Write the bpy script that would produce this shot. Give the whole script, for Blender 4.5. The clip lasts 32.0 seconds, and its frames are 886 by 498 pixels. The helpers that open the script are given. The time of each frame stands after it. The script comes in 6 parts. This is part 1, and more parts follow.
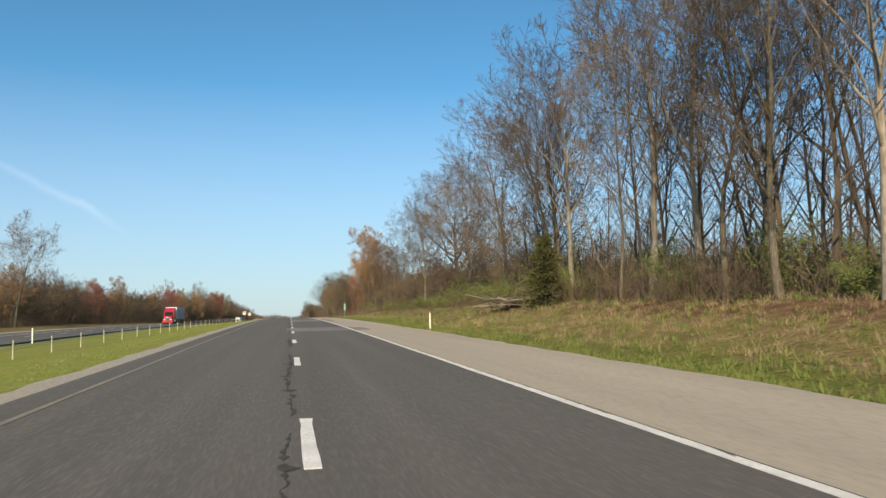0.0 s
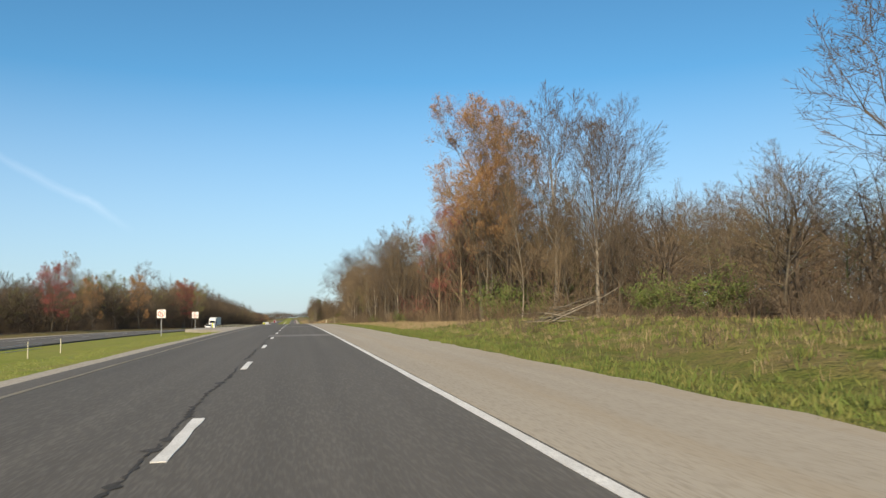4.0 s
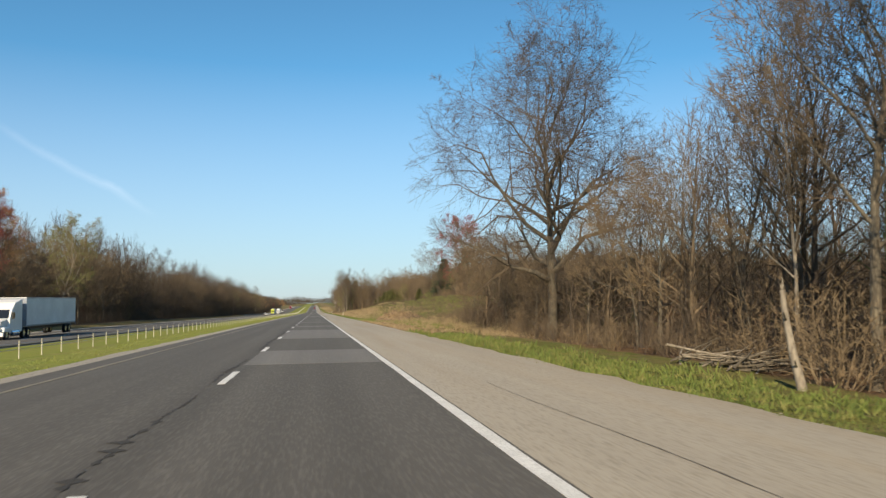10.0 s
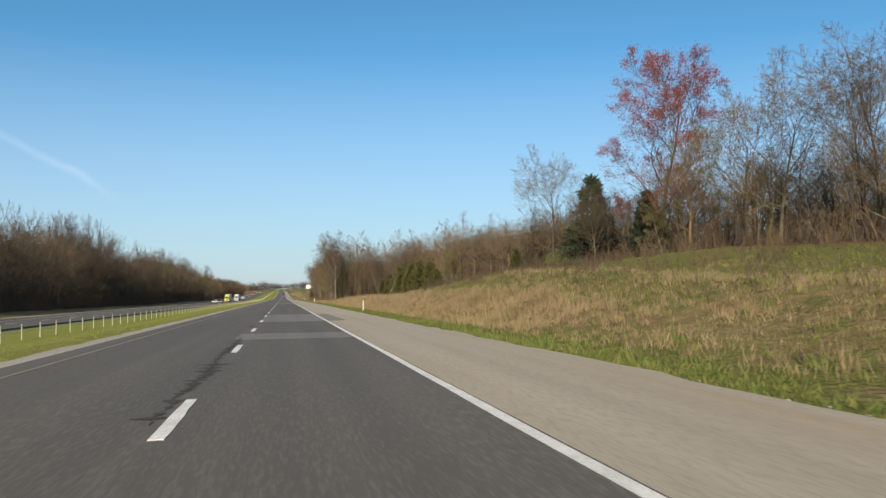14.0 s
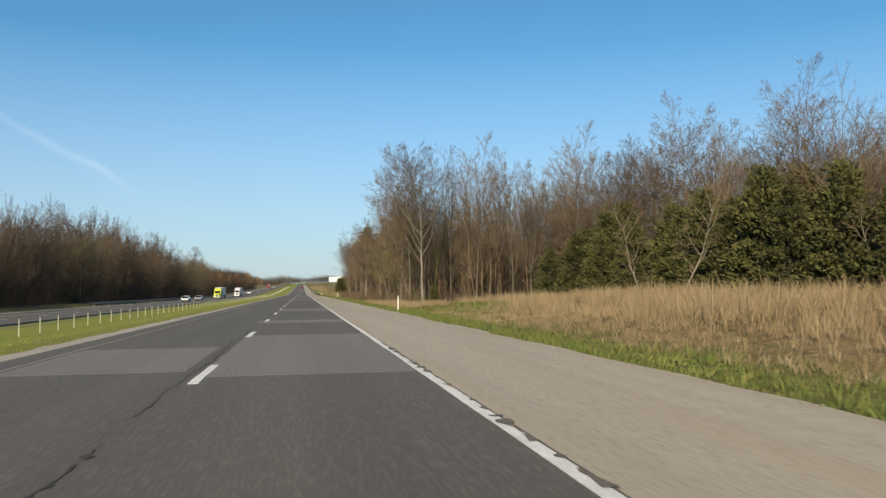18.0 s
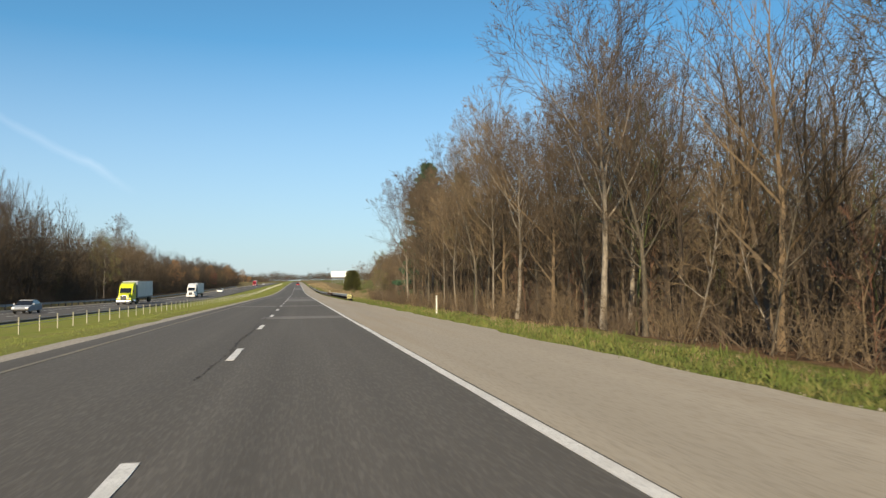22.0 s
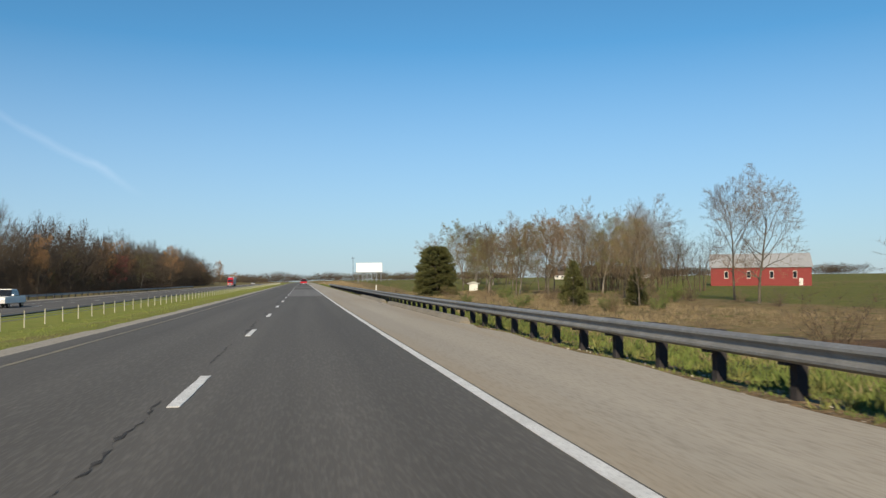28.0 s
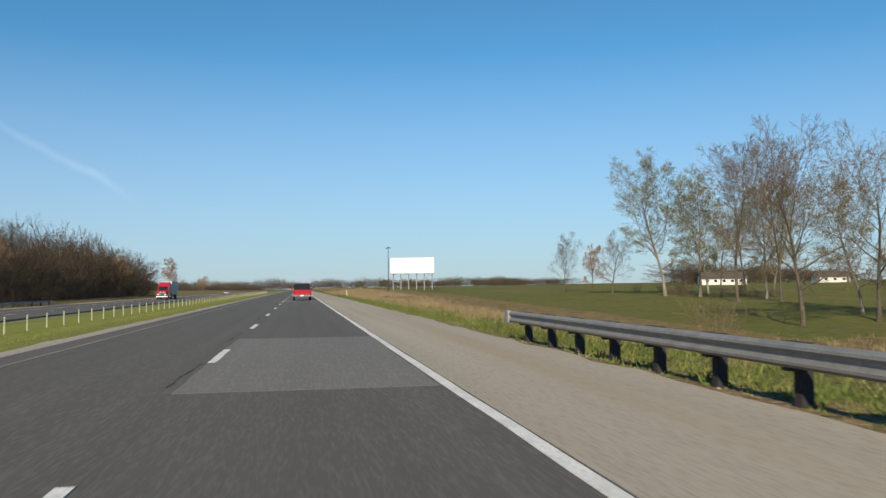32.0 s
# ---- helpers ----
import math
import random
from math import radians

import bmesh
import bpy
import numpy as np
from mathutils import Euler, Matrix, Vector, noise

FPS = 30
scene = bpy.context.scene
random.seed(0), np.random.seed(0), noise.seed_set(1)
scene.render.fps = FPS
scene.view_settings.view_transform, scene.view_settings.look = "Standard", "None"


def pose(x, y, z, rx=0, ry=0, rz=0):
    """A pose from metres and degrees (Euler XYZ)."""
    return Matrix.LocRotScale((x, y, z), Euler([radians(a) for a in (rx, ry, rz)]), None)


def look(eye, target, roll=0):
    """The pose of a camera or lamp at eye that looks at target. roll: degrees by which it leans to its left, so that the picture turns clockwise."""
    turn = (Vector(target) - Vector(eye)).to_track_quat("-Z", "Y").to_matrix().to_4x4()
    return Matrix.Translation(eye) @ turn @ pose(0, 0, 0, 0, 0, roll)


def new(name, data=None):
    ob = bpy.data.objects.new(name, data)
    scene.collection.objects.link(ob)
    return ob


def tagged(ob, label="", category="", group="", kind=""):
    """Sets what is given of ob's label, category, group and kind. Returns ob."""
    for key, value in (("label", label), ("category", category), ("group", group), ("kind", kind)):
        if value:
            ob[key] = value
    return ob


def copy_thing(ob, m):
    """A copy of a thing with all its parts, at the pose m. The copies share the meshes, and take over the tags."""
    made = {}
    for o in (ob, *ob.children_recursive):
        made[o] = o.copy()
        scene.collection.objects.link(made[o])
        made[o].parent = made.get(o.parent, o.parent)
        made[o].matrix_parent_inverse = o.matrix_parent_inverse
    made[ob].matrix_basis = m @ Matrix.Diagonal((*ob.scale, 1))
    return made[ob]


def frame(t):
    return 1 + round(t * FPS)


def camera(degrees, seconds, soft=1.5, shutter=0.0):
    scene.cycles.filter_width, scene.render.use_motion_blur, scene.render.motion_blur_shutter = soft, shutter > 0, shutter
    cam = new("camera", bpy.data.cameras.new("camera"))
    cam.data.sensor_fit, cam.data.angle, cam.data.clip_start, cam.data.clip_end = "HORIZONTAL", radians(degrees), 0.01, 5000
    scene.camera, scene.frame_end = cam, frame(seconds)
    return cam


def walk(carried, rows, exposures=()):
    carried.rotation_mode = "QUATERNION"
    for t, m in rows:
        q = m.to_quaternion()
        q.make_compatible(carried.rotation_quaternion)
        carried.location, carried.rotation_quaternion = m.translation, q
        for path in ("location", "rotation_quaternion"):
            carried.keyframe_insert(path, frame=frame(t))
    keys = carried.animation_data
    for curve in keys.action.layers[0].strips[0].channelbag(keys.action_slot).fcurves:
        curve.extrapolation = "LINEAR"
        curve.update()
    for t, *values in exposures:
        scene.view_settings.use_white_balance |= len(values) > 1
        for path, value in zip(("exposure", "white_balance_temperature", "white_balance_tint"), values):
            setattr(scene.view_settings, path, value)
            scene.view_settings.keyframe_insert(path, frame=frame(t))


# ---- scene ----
# ------------------------------------------------------------------ the drive
cam = camera(59.77, 32.0, soft=1.4, shutter=0.05)
DRIVE = [
    (0, -0.197, 0.00, 1.386, 94.875, 0.969, -11.220),
    (1, 0.213, 37.49, 1.835, 94.826, 1.084, -12.631),
    (2, 0.714, 74.06, 2.196, 94.596, 0.910, -11.171),
    (5, 1.331, 180.66, 2.632, 94.684, 0.901, -10.869),
    (6, 1.406, 215.78, 2.573, 94.476, 0.913, -11.504),
    (7, 1.519, 250.92, 2.414, 94.328, 0.900, -11.724),
    (8, 1.652, 286.32, 2.153, 94.003, 0.832, -11.725),
    (9, 1.723, 321.49, 1.792, 93.865, 0.738, -10.795),
    (10, 1.774, 357.16, 1.326, 93.666, 0.610, -9.436),
    (11, 1.608, 393.04, 0.823, 93.260, 0.571, -9.927),
    (12, 1.271, 427.79, 0.337, 93.129, 0.585, -10.587),
    (13, 1.177, 462.11, -0.144, 92.901, 0.558, -10.884),
    (14, 1.215, 498.70, -0.656, 92.628, 0.546, -11.724),
    (15, 1.454, 534.73, -1.160, 92.539, 0.537, -11.932),
    (18, 1.631, 640.79, -2.645, 92.260, 0.414, -10.363),
    (19, 1.585, 676.13, -3.140, 92.063, 0.366, -10.065),
    (20, 1.464, 712.78, -3.653, 92.007, 0.367, -10.346),
    (21, 1.332, 748.21, -4.149, 91.932, 0.326, -9.585),
    (22, 1.301, 783.61, -4.645, 92.100, 0.398, -10.713),
    (23, 1.447, 819.87, -5.152, 92.030, 0.378, -10.531),
    (24, 1.635, 856.67, -5.667, 92.087, 0.390, -10.578),
    (25, 1.760, 893.97, -6.190, 92.127, 0.394, -10.499),
    (26, 1.740, 932.01, -6.722, 91.965, 0.358, -10.314),
    (29, 1.376, 1047.42, -7.717, 92.481, 0.455, -10.385),
    (30, 1.490, 1084.70, -7.744, 92.667, 0.541, -11.460),
    (31, 1.638, 1123.70, -7.744, 92.649, 0.496, -10.593),
    (32, 1.608, 1162.30, -7.744, 92.766, 0.514, -10.512),
]
walk(cam, [(r[0], pose(*r[1:])) for r in DRIVE], exposures=[(0, 0.47, 6700, 10), (6, 0.49, 6600, 10), (10, 0.47, 6650, 10), (13, 0.36, 6500, 10), (18.5, 0.34, 6550, 10), (20, 0.42, 6850, 10), (22, 0.44, 6700, 10), (24, 0.40, 6600, 10), (25, 0.32, 6450, 10), (29, 0.22, 6300, 10), (32, 0.19, 6250, 10)])

# ------------------------------------------------------------------ sky and sun
SUN_FROM = Vector((-0.32, -0.81, 0.49)).normalized()
world = bpy.data.worlds.new("sky")
scene.world = world
world.use_nodes = True
wn, wl = world.node_tree.nodes, world.node_tree.links
wn.clear()
sky = wn.new("ShaderNodeTexSky")
sky.sky_type, sky.sun_disc = "NISHITA", False
sky.sun_elevation = math.asin(SUN_FROM.z)
sky.sun_rotation = math.atan2(SUN_FROM.x, SUN_FROM.y)
sky.air_density, sky.dust_density, sky.ozone_density, sky.altitude = 1.0, 0.0, 3.0, 1500
bg = wn.new("ShaderNodeBackground")
bg.inputs["Strength"].default_value = 0.098
wout = wn.new("ShaderNodeOutputWorld")
wl.new(bg.outputs[0], wout.inputs[0])
# a thin contrail in the high sky, between two directions
TRAIL_A, TRAIL_B = Vector((-0.3574, 0.9117, 0.2026)), Vector((-0.1880, 0.9769, 0.1019))
trail_n = TRAIL_A.cross(TRAIL_B).normalized()
trail_m = (TRAIL_A + TRAIL_B).normalized()
wc = wn.new("ShaderNodeTexCoord")
wob = wn.new("ShaderNodeTexNoise")
wob.inputs["Scale"].default_value, wob.inputs["Detail"].default_value = 14.0, 6.0
wl.new(wc.outputs["Generated"], wob.inputs["Vector"])


def world_math(op, a, b=0.0, c=None):
    m = wn.new("ShaderNodeMath")
    m.operation = op
    for i, v in enumerate((a, b) if c is None else (a, b, c)):
        if isinstance(v, (int, float)):
            m.inputs[i].default_value = v
        else:
            wl.new(v, m.inputs[i])
    return m.outputs[0]


def world_dot(vec):
    m = wn.new("ShaderNodeVectorMath")
    m.operation = "DOT_PRODUCT"
    wl.new(wc.outputs["Generated"], m.inputs[0])
    m.inputs[1].default_value = vec
    return m.outputs["Value"]


off = world_math("ABSOLUTE", world_math("ADD", world_dot(trail_n), world_math("MULTIPLY_ADD", wob.outputs["Fac"], 0.022, -0.011)))
thin = world_math("SUBTRACT", 1.0, world_math("MINIMUM", world_math("DIVIDE", off, 0.0062), 1.0))
along = world_math("SUBTRACT", world_dot(trail_m), math.cos(TRAIL_A.angle(TRAIL_B) / 2))
ends = world_math("MINIMUM", world_math("MAXIMUM", world_math("MULTIPLY", along, 220.0), 0.0), 1.0)
amount = world_math("MULTIPLY", world_math("MULTIPLY", thin, ends), world_math("MULTIPLY", wob.outputs["Fac"], 0.2))
smix = wn.new("ShaderNodeMix")
smix.data_type = "RGBA"
wl.new(amount, smix.inputs[0])
tint = wn.new("ShaderNodeMix")
tint.data_type, tint.blend_type = "RGBA", "MULTIPLY"
tint.inputs[0].default_value = 1.0
tint.inputs[7].default_value = (0.585, 1.04, 1.075, 1)
wl.new(sky.outputs[0], tint.inputs[6])
haze = wn.new("ShaderNodeMix")
haze.data_type = "RGBA"
wl.new(tint.outputs[2], haze.inputs[6])
haze.inputs[7].default_value = (4.1, 4.32, 5.05, 1)
wl.new(haze.outputs[2], smix.inputs[6])
low = world_math("SUBTRACT", 1.0, world_math("DIVIDE", world_math("ABSOLUTE", world_dot((0, 0, 1))), 0.29))
wl.new(world_math("MULTIPLY", world_math("MAXIMUM", low, 0.0), 0.85), haze.inputs[0])
smix.inputs[7].default_value = (9.0, 9.6, 10.4, 1)
wl.new(smix.outputs[2], bg.inputs[0])

sun = new("sun", bpy.data.lights.new("sun", "SUN"))
sun.data.energy, sun.data.angle, sun.data.color = 5.0, radians(0.55), (1.0, 0.84, 0.60)
sun.matrix_world = look((-40, -80, 60), Vector((-40, -80, 60)) - SUN_FROM)

# ------------------------------------------------------------------ materials
MATS = {}


def mat(name, c1, c2=None, scale=4.0, rough=0.85, metal=0.0, c3=None, fine=40.0, bump=0.2, vary=0.0, detail=6.0,
        stretch=(1, 1, 1), dist=0.02, trans=0.0, thresh=(0.35, 0.65)):
    """A procedural surface: two colours mixed by broad noise, a third by fine noise, relief, and a variation from piece to piece."""
    if name in MATS:
        return MATS[name]
    m = bpy.data.materials.new(name)
    m.use_nodes = True
    n, l = m.node_tree.nodes, m.node_tree.links
    p = n["Principled BSDF"]
    p.inputs["Roughness"].default_value, p.inputs["Metallic"].default_value = rough, metal
    c2 = c2 or tuple(v * 0.75 for v in c1)
    geo = n.new("ShaderNodeTexCoord")
    mp = n.new("ShaderNodeMapping")
    mp.inputs["Scale"].default_value = stretch
    l.new(geo.outputs["Object"], mp.inputs[0])
    big = n.new("ShaderNodeTexNoise")
    big.inputs["Scale"].default_value, big.inputs["Detail"].default_value = scale, detail
    l.new(mp.outputs[0], big.inputs["Vector"])
    ramp = n.new("ShaderNodeMapRange")
    ramp.inputs[1].default_value, ramp.inputs[2].default_value = thresh
    l.new(big.outputs["Fac"], ramp.inputs[0])
    mix = n.new("ShaderNodeMix")
    mix.data_type = "RGBA"
    mix.inputs[6].default_value, mix.inputs[7].default_value = (*c1, 1), (*c2, 1)
    l.new(ramp.outputs[0], mix.inputs[0])
    small = n.new("ShaderNodeTexNoise")
    small.inputs["Scale"].default_value, small.inputs["Detail"].default_value = fine, 3.0
    l.new(mp.outputs[0], small.inputs["Vector"])
    r2 = n.new("ShaderNodeMapRange")
    r2.inputs[1].default_value, r2.inputs[2].default_value = 0.45, 0.75
    l.new(small.outputs["Fac"], r2.inputs[0])
    mix2 = n.new("ShaderNodeMix")
    mix2.data_type = "RGBA"
    c3 = c3 or tuple(v * 0.6 for v in c1)
    mix2.inputs[7].default_value = (*c3, 1)
    l.new(mix.outputs[2], mix2.inputs[6])
    l.new(r2.outputs[0], mix2.inputs[0])
    last = mix2.outputs[2]
    if vary:
        info = n.new("ShaderNodeObjectInfo")
        isl = n.new("ShaderNodeNewGeometry")
        add = n.new("ShaderNodeMath")
        add.operation = "ADD"
        l.new(info.outputs["Random"], add.inputs[0])
        l.new(isl.outputs["Random Per Island"], add.inputs[1])
        mr = n.new("ShaderNodeMapRange")
        mr.inputs[2].default_value = 2.0
        mr.inputs[3].default_value, mr.inputs[4].default_value = 1 - vary, 1 + vary
        l.new(add.outputs[0], mr.inputs[0])
        hsv = n.new("ShaderNodeHueSaturation")
        l.new(mr.outputs[0], hsv.inputs["Value"])
        l.new(last, hsv.inputs["Color"])
        last = hsv.outputs[0]
    l.new(last, p.inputs["Base Color"])
    if bump:
        b = n.new("ShaderNodeBump")
        b.inputs["Strength"].default_value, b.inputs["Distance"].default_value = bump, dist
        l.new(small.outputs["Fac"], b.inputs["Height"])
        l.new(b.outputs[0], p.inputs["Normal"])
    if trans:
        p.inputs["Transmission Weight"].default_value = trans
    MATS[name] = m
    return m


def asphalt_like(name, c1, c2, c3, rough, streak):
    """Road surface: grain, long wheel-track streaks along the road and broad stains."""
    m = mat(name, c1, c2, scale=0.35, rough=rough, c3=c3, fine=28.0, bump=0.45, stretch=(1, 0.12, 1), dist=0.01, thresh=(0.3, 0.7))
    n, l = m.node_tree.nodes, m.node_tree.links
    p = n["Principled BSDF"]
    src = p.inputs["Base Color"].links[0].from_socket
    geo = n.new("ShaderNodeTexCoord")
    mp = n.new("ShaderNodeMapping")
    mp.inputs["Scale"].default_value = (1.4, 0.015, 1)
    l.new(geo.outputs["Object"], mp.inputs[0])
    t = n.new("ShaderNodeTexNoise")
    t.inputs["Scale"].default_value, t.inputs["Detail"].default_value = 1.0, 4.0
    l.new(mp.outputs[0], t.inputs["Vector"])
    mr = n.new("ShaderNodeMapRange")
    mr.inputs[1].default_value, mr.inputs[2].default_value = 0.3, 0.7
    mr.inputs[3].default_value, mr.inputs[4].default_value = 1 - streak, 1 + streak
    l.new(t.outputs["Fac"], mr.inputs[0])
    hsv = n.new("ShaderNodeHueSaturation")
    l.new(mr.outputs[0], hsv.inputs["Value"])
    l.new(src, hsv.inputs["Color"])
    l.new(hsv.outputs[0], p.inputs["Base Color"])
    return m


ASPHALT = asphalt_like("asphalt", (0.087, 0.080, 0.071), (0.074, 0.068, 0.060), (0.116, 0.107, 0.095), 0.95, 0.14)
PATCH = asphalt_like("asphalt_patch", (0.152, 0.142, 0.129), (0.13, 0.121, 0.110), (0.19, 0.178, 0.162), 0.85, 0.10)
PATCH_DARK = asphalt_like("shoulder_patch", (0.17, 0.155, 0.135), (0.14, 0.128, 0.11), (0.24, 0.215, 0.18), 0.92, 0.1)
SHOULDER = asphalt_like("shoulder_concrete", (0.37, 0.327, 0.262), (0.325, 0.285, 0.225), (0.27, 0.235, 0.182), 0.95, 0.07)


def dusty(m, colour):
    """Long patches of blown dirt along a paved surface."""
    n, l = m.node_tree.nodes, m.node_tree.links
    p = n["Principled BSDF"]
    src = p.inputs["Base Color"].links[0].from_socket
    geo = n.new("ShaderNodeTexCoord")
    mp = n.new("ShaderNodeMapping")
    mp.inputs["Scale"].default_value = (0.55, 0.02, 1)
    l.new(geo.outputs["Object"], mp.inputs[0])
    t = n.new("ShaderNodeTexNoise")
    t.inputs["Scale"].default_value, t.inputs["Detail"].default_value = 1.6, 7.0
    l.new(mp.outputs[0], t.inputs["Vector"])
    mr = n.new("ShaderNodeMapRange")
    mr.inputs[1].default_value, mr.inputs[2].default_value, mr.inputs[4].default_value = 0.5, 0.75, 0.5
    l.new(t.outputs["Fac"], mr.inputs[0])
    x = n.new("ShaderNodeMix")
    x.data_type = "RGBA"
    x.inputs[7].default_value = (*colour, 1)
    l.new(mr.outputs[0], x.inputs[0])
    l.new(src, x.inputs[6])
    l.new(x.outputs[2], p.inputs["Base Color"])


dusty(SHOULDER, (0.29, 0.215, 0.125))
STRIP = asphalt_like("edge_gravel", (0.38, 0.34, 0.29), (0.30, 0.27, 0.22), (0.2, 0.18, 0.14), 0.95, 0.1)
STAIN = mat("oily_dirt", (0.10, 0.085, 0.07), (0.16, 0.135, 0.11), scale=5, rough=0.9, c3=(0.05, 0.045, 0.04), fine=20)
TAR = mat("tar", (0.03, 0.028, 0.026), (0.045, 0.041, 0.037), rough=0.95, fine=25)
WHITE_LINE = mat("white_road_paint", (0.74, 0.73, 0.70), (0.6, 0.59, 0.56), scale=2.0, rough=0.7, c3=(0.45, 0.44, 0.42), fine=30, bump=0.1)
YELLOW_LINE = mat("yellow_road_paint", (0.25, 0.21, 0.125), (0.18, 0.16, 0.115), scale=2.0, rough=0.7, c3=(0.12, 0.11, 0.095), fine=30, bump=0.1)
STEEL = mat("galvanised_steel", (0.33, 0.34, 0.36), (0.25, 0.26, 0.28), scale=3.0, rough=0.5, metal=0.45, fine=30, bump=0.05, vary=0.12)
DARK_STEEL = mat("weathered_steel", (0.13, 0.115, 0.105), (0.09, 0.08, 0.072), scale=3, rough=0.7, metal=0.3, fine=20, bump=0.05)
RUST = mat("rusty_steel", (0.10, 0.048, 0.03), (0.065, 0.033, 0.024), scale=3.0, rough=0.8, metal=0.2, c3=(0.14, 0.075, 0.05), fine=30, bump=0.1)
DARK_WOOD = mat("creosoted_wood", (0.035, 0.03, 0.032), (0.022, 0.02, 0.021), scale=6, rough=0.9, fine=40, vary=0.25)
WHITE_PLASTIC = mat("white_post_paint", (0.78, 0.77, 0.70), (0.68, 0.66, 0.58), scale=5, rough=0.6, c3=(0.55, 0.53, 0.46), fine=20, bump=0.05)
POST_PALE = mat("weathered_post_paint", (0.52, 0.50, 0.38), (0.42, 0.40, 0.30), scale=5, rough=0.7, c3=(0.32, 0.30, 0.23), fine=20, bump=0.05)
# greyer rail steel: the shade on its face is put into the colour
RAIL_GREY = mat("weathered_galvanised_steel", (0.29, 0.29, 0.285), (0.22, 0.22, 0.215), scale=3.0, rough=0.6, metal=0.35, fine=30, bump=0.05, vary=0.12)
YELLOW_PAINT = mat("yellow_reflective", (0.78, 0.72, 0.32), (0.7, 0.63, 0.26), scale=5, rough=0.5)
BLACK_PAINT = mat("black_paint", (0.02, 0.02, 0.02), rough=0.5)
RED_PAINT = mat("red_paint", (0.42, 0.02, 0.03), (0.36, 0.015, 0.025), scale=2, rough=0.25, c3=(0.4, 0.02, 0.03), bump=0.0)
WHITE_PAINT = mat("white_body_paint", (0.78, 0.78, 0.77), (0.7, 0.7, 0.69), scale=1, rough=0.35, c3=(0.62, 0.61, 0.6), bump=0.0)
TRAILER = mat("trailer_white", (0.72, 0.72, 0.72), (0.6, 0.6, 0.6), scale=0.6, rough=0.5, c3=(0.55, 0.55, 0.54), fine=8, bump=0.03)
GREY_TRAILER = mat("trailer_grey", (0.30, 0.33, 0.38), (0.24, 0.27, 0.32), scale=0.6, rough=0.5, fine=8, bump=0.03)
LIME = mat("lime_yellow_paint", (0.62, 0.66, 0.03), (0.55, 0.6, 0.03), scale=1, rough=0.3, c3=(0.6, 0.62, 0.03), bump=0.0)
CHROME = mat("chrome", (0.7, 0.7, 0.72), (0.6, 0.6, 0.62), rough=0.2, metal=0.9, bump=0.0)
GLASS = mat("dark_window_glass", (0.015, 0.018, 0.022), (0.02, 0.022, 0.028), rough=0.08, bump=0.0)
RUBBER = mat("tyre_rubber", (0.015, 0.015, 0.016), rough=0.85, fine=60)
TAIL = mat("red_lamp_lens", (0.45, 0.01, 0.01), rough=0.25, bump=0.0)
LAMP = mat("clear_lamp_lens", (0.75, 0.75, 0.72), rough=0.15, bump=0.0)
GREEN_SIGN = mat("green_sign_sheet", (0.01, 0.28, 0.17), (0.01, 0.25, 0.15), rough=0.5, bump=0.0)
BOARD = mat("white_board_sheet", (0.82, 0.81, 0.78), (0.78, 0.77, 0.74), scale=0.4, rough=0.6, c3=(0.74, 0.73, 0.7), fine=6, bump=0.02)
BARN_RED = mat("barn_red_boards", (0.24, 0.035, 0.03), (0.19, 0.03, 0.026), scale=2, rough=0.8, fine=10, stretch=(6, 6, 0.4))
ROOF = mat("roof_metal", (0.36, 0.36, 0.36), (0.30, 0.30, 0.30), scale=2, rough=0.6, fine=10)
ROOF_BROWN = mat("brown_shingle_roof", (0.11, 0.085, 0.068), (0.085, 0.066, 0.052), scale=2, rough=0.9, fine=10)
SIDING = mat("white_siding", (0.72, 0.71, 0.67), (0.66, 0.65, 0.6), scale=2, rough=0.7, fine=10)
CLAY = mat("dug_clay", (0.20, 0.135, 0.068), (0.085, 0.055, 0.03), scale=0.9, rough=0.95, c3=(0.29, 0.205, 0.115), fine=5, bump=0.7, dist=0.08)

BARK = mat("bark", (0.095, 0.08, 0.058), (0.055, 0.045, 0.034), scale=2, rough=0.95, c3=(0.18, 0.155, 0.11), fine=10, bump=0.6, vary=0.25, stretch=(2, 2, 0.4))
BARK_PALE = mat("pale_bark", (0.30, 0.26, 0.205), (0.20, 0.17, 0.13), scale=2, rough=0.95, c3=(0.12, 0.1, 0.08), fine=8, bump=0.5, vary=0.2, stretch=(2, 2, 0.4))
TWIG = mat("twigs", (0.125, 0.092, 0.06), (0.08, 0.058, 0.038), scale=0.6, rough=0.95, fine=3, bump=0, vary=0.25)
TWIG_TAN = mat("tan_twigs", (0.20, 0.145, 0.084), (0.13, 0.094, 0.055), scale=0.6, rough=0.95, fine=3, bump=0, vary=0.25)
BUD_RED = mat("red_maple_buds", (0.28, 0.065, 0.06), (0.20, 0.052, 0.05), scale=0.6, rough=0.9, c3=(0.30, 0.10, 0.08), fine=2, bump=0, vary=0.3)
BUD_ORANGE = mat("orange_spring_buds", (0.32, 0.175, 0.075), (0.25, 0.125, 0.06), scale=0.6, rough=0.9, c3=(0.4, 0.24, 0.09), fine=2, bump=0, vary=0.3)
BUD_GREEN = mat("green_spring_buds", (0.16, 0.17, 0.05), (0.11, 0.13, 0.04), scale=0.6, rough=0.9, c3=(0.22, 0.21, 0.08), fine=2, bump=0, vary=0.3)
SHRUB_GREEN = mat("green_shrub_leaves", (0.12, 0.16, 0.035), (0.075, 0.11, 0.025), scale=0.8, rough=0.85, c3=(0.16, 0.18, 0.05), fine=3, bump=0, vary=0.3)
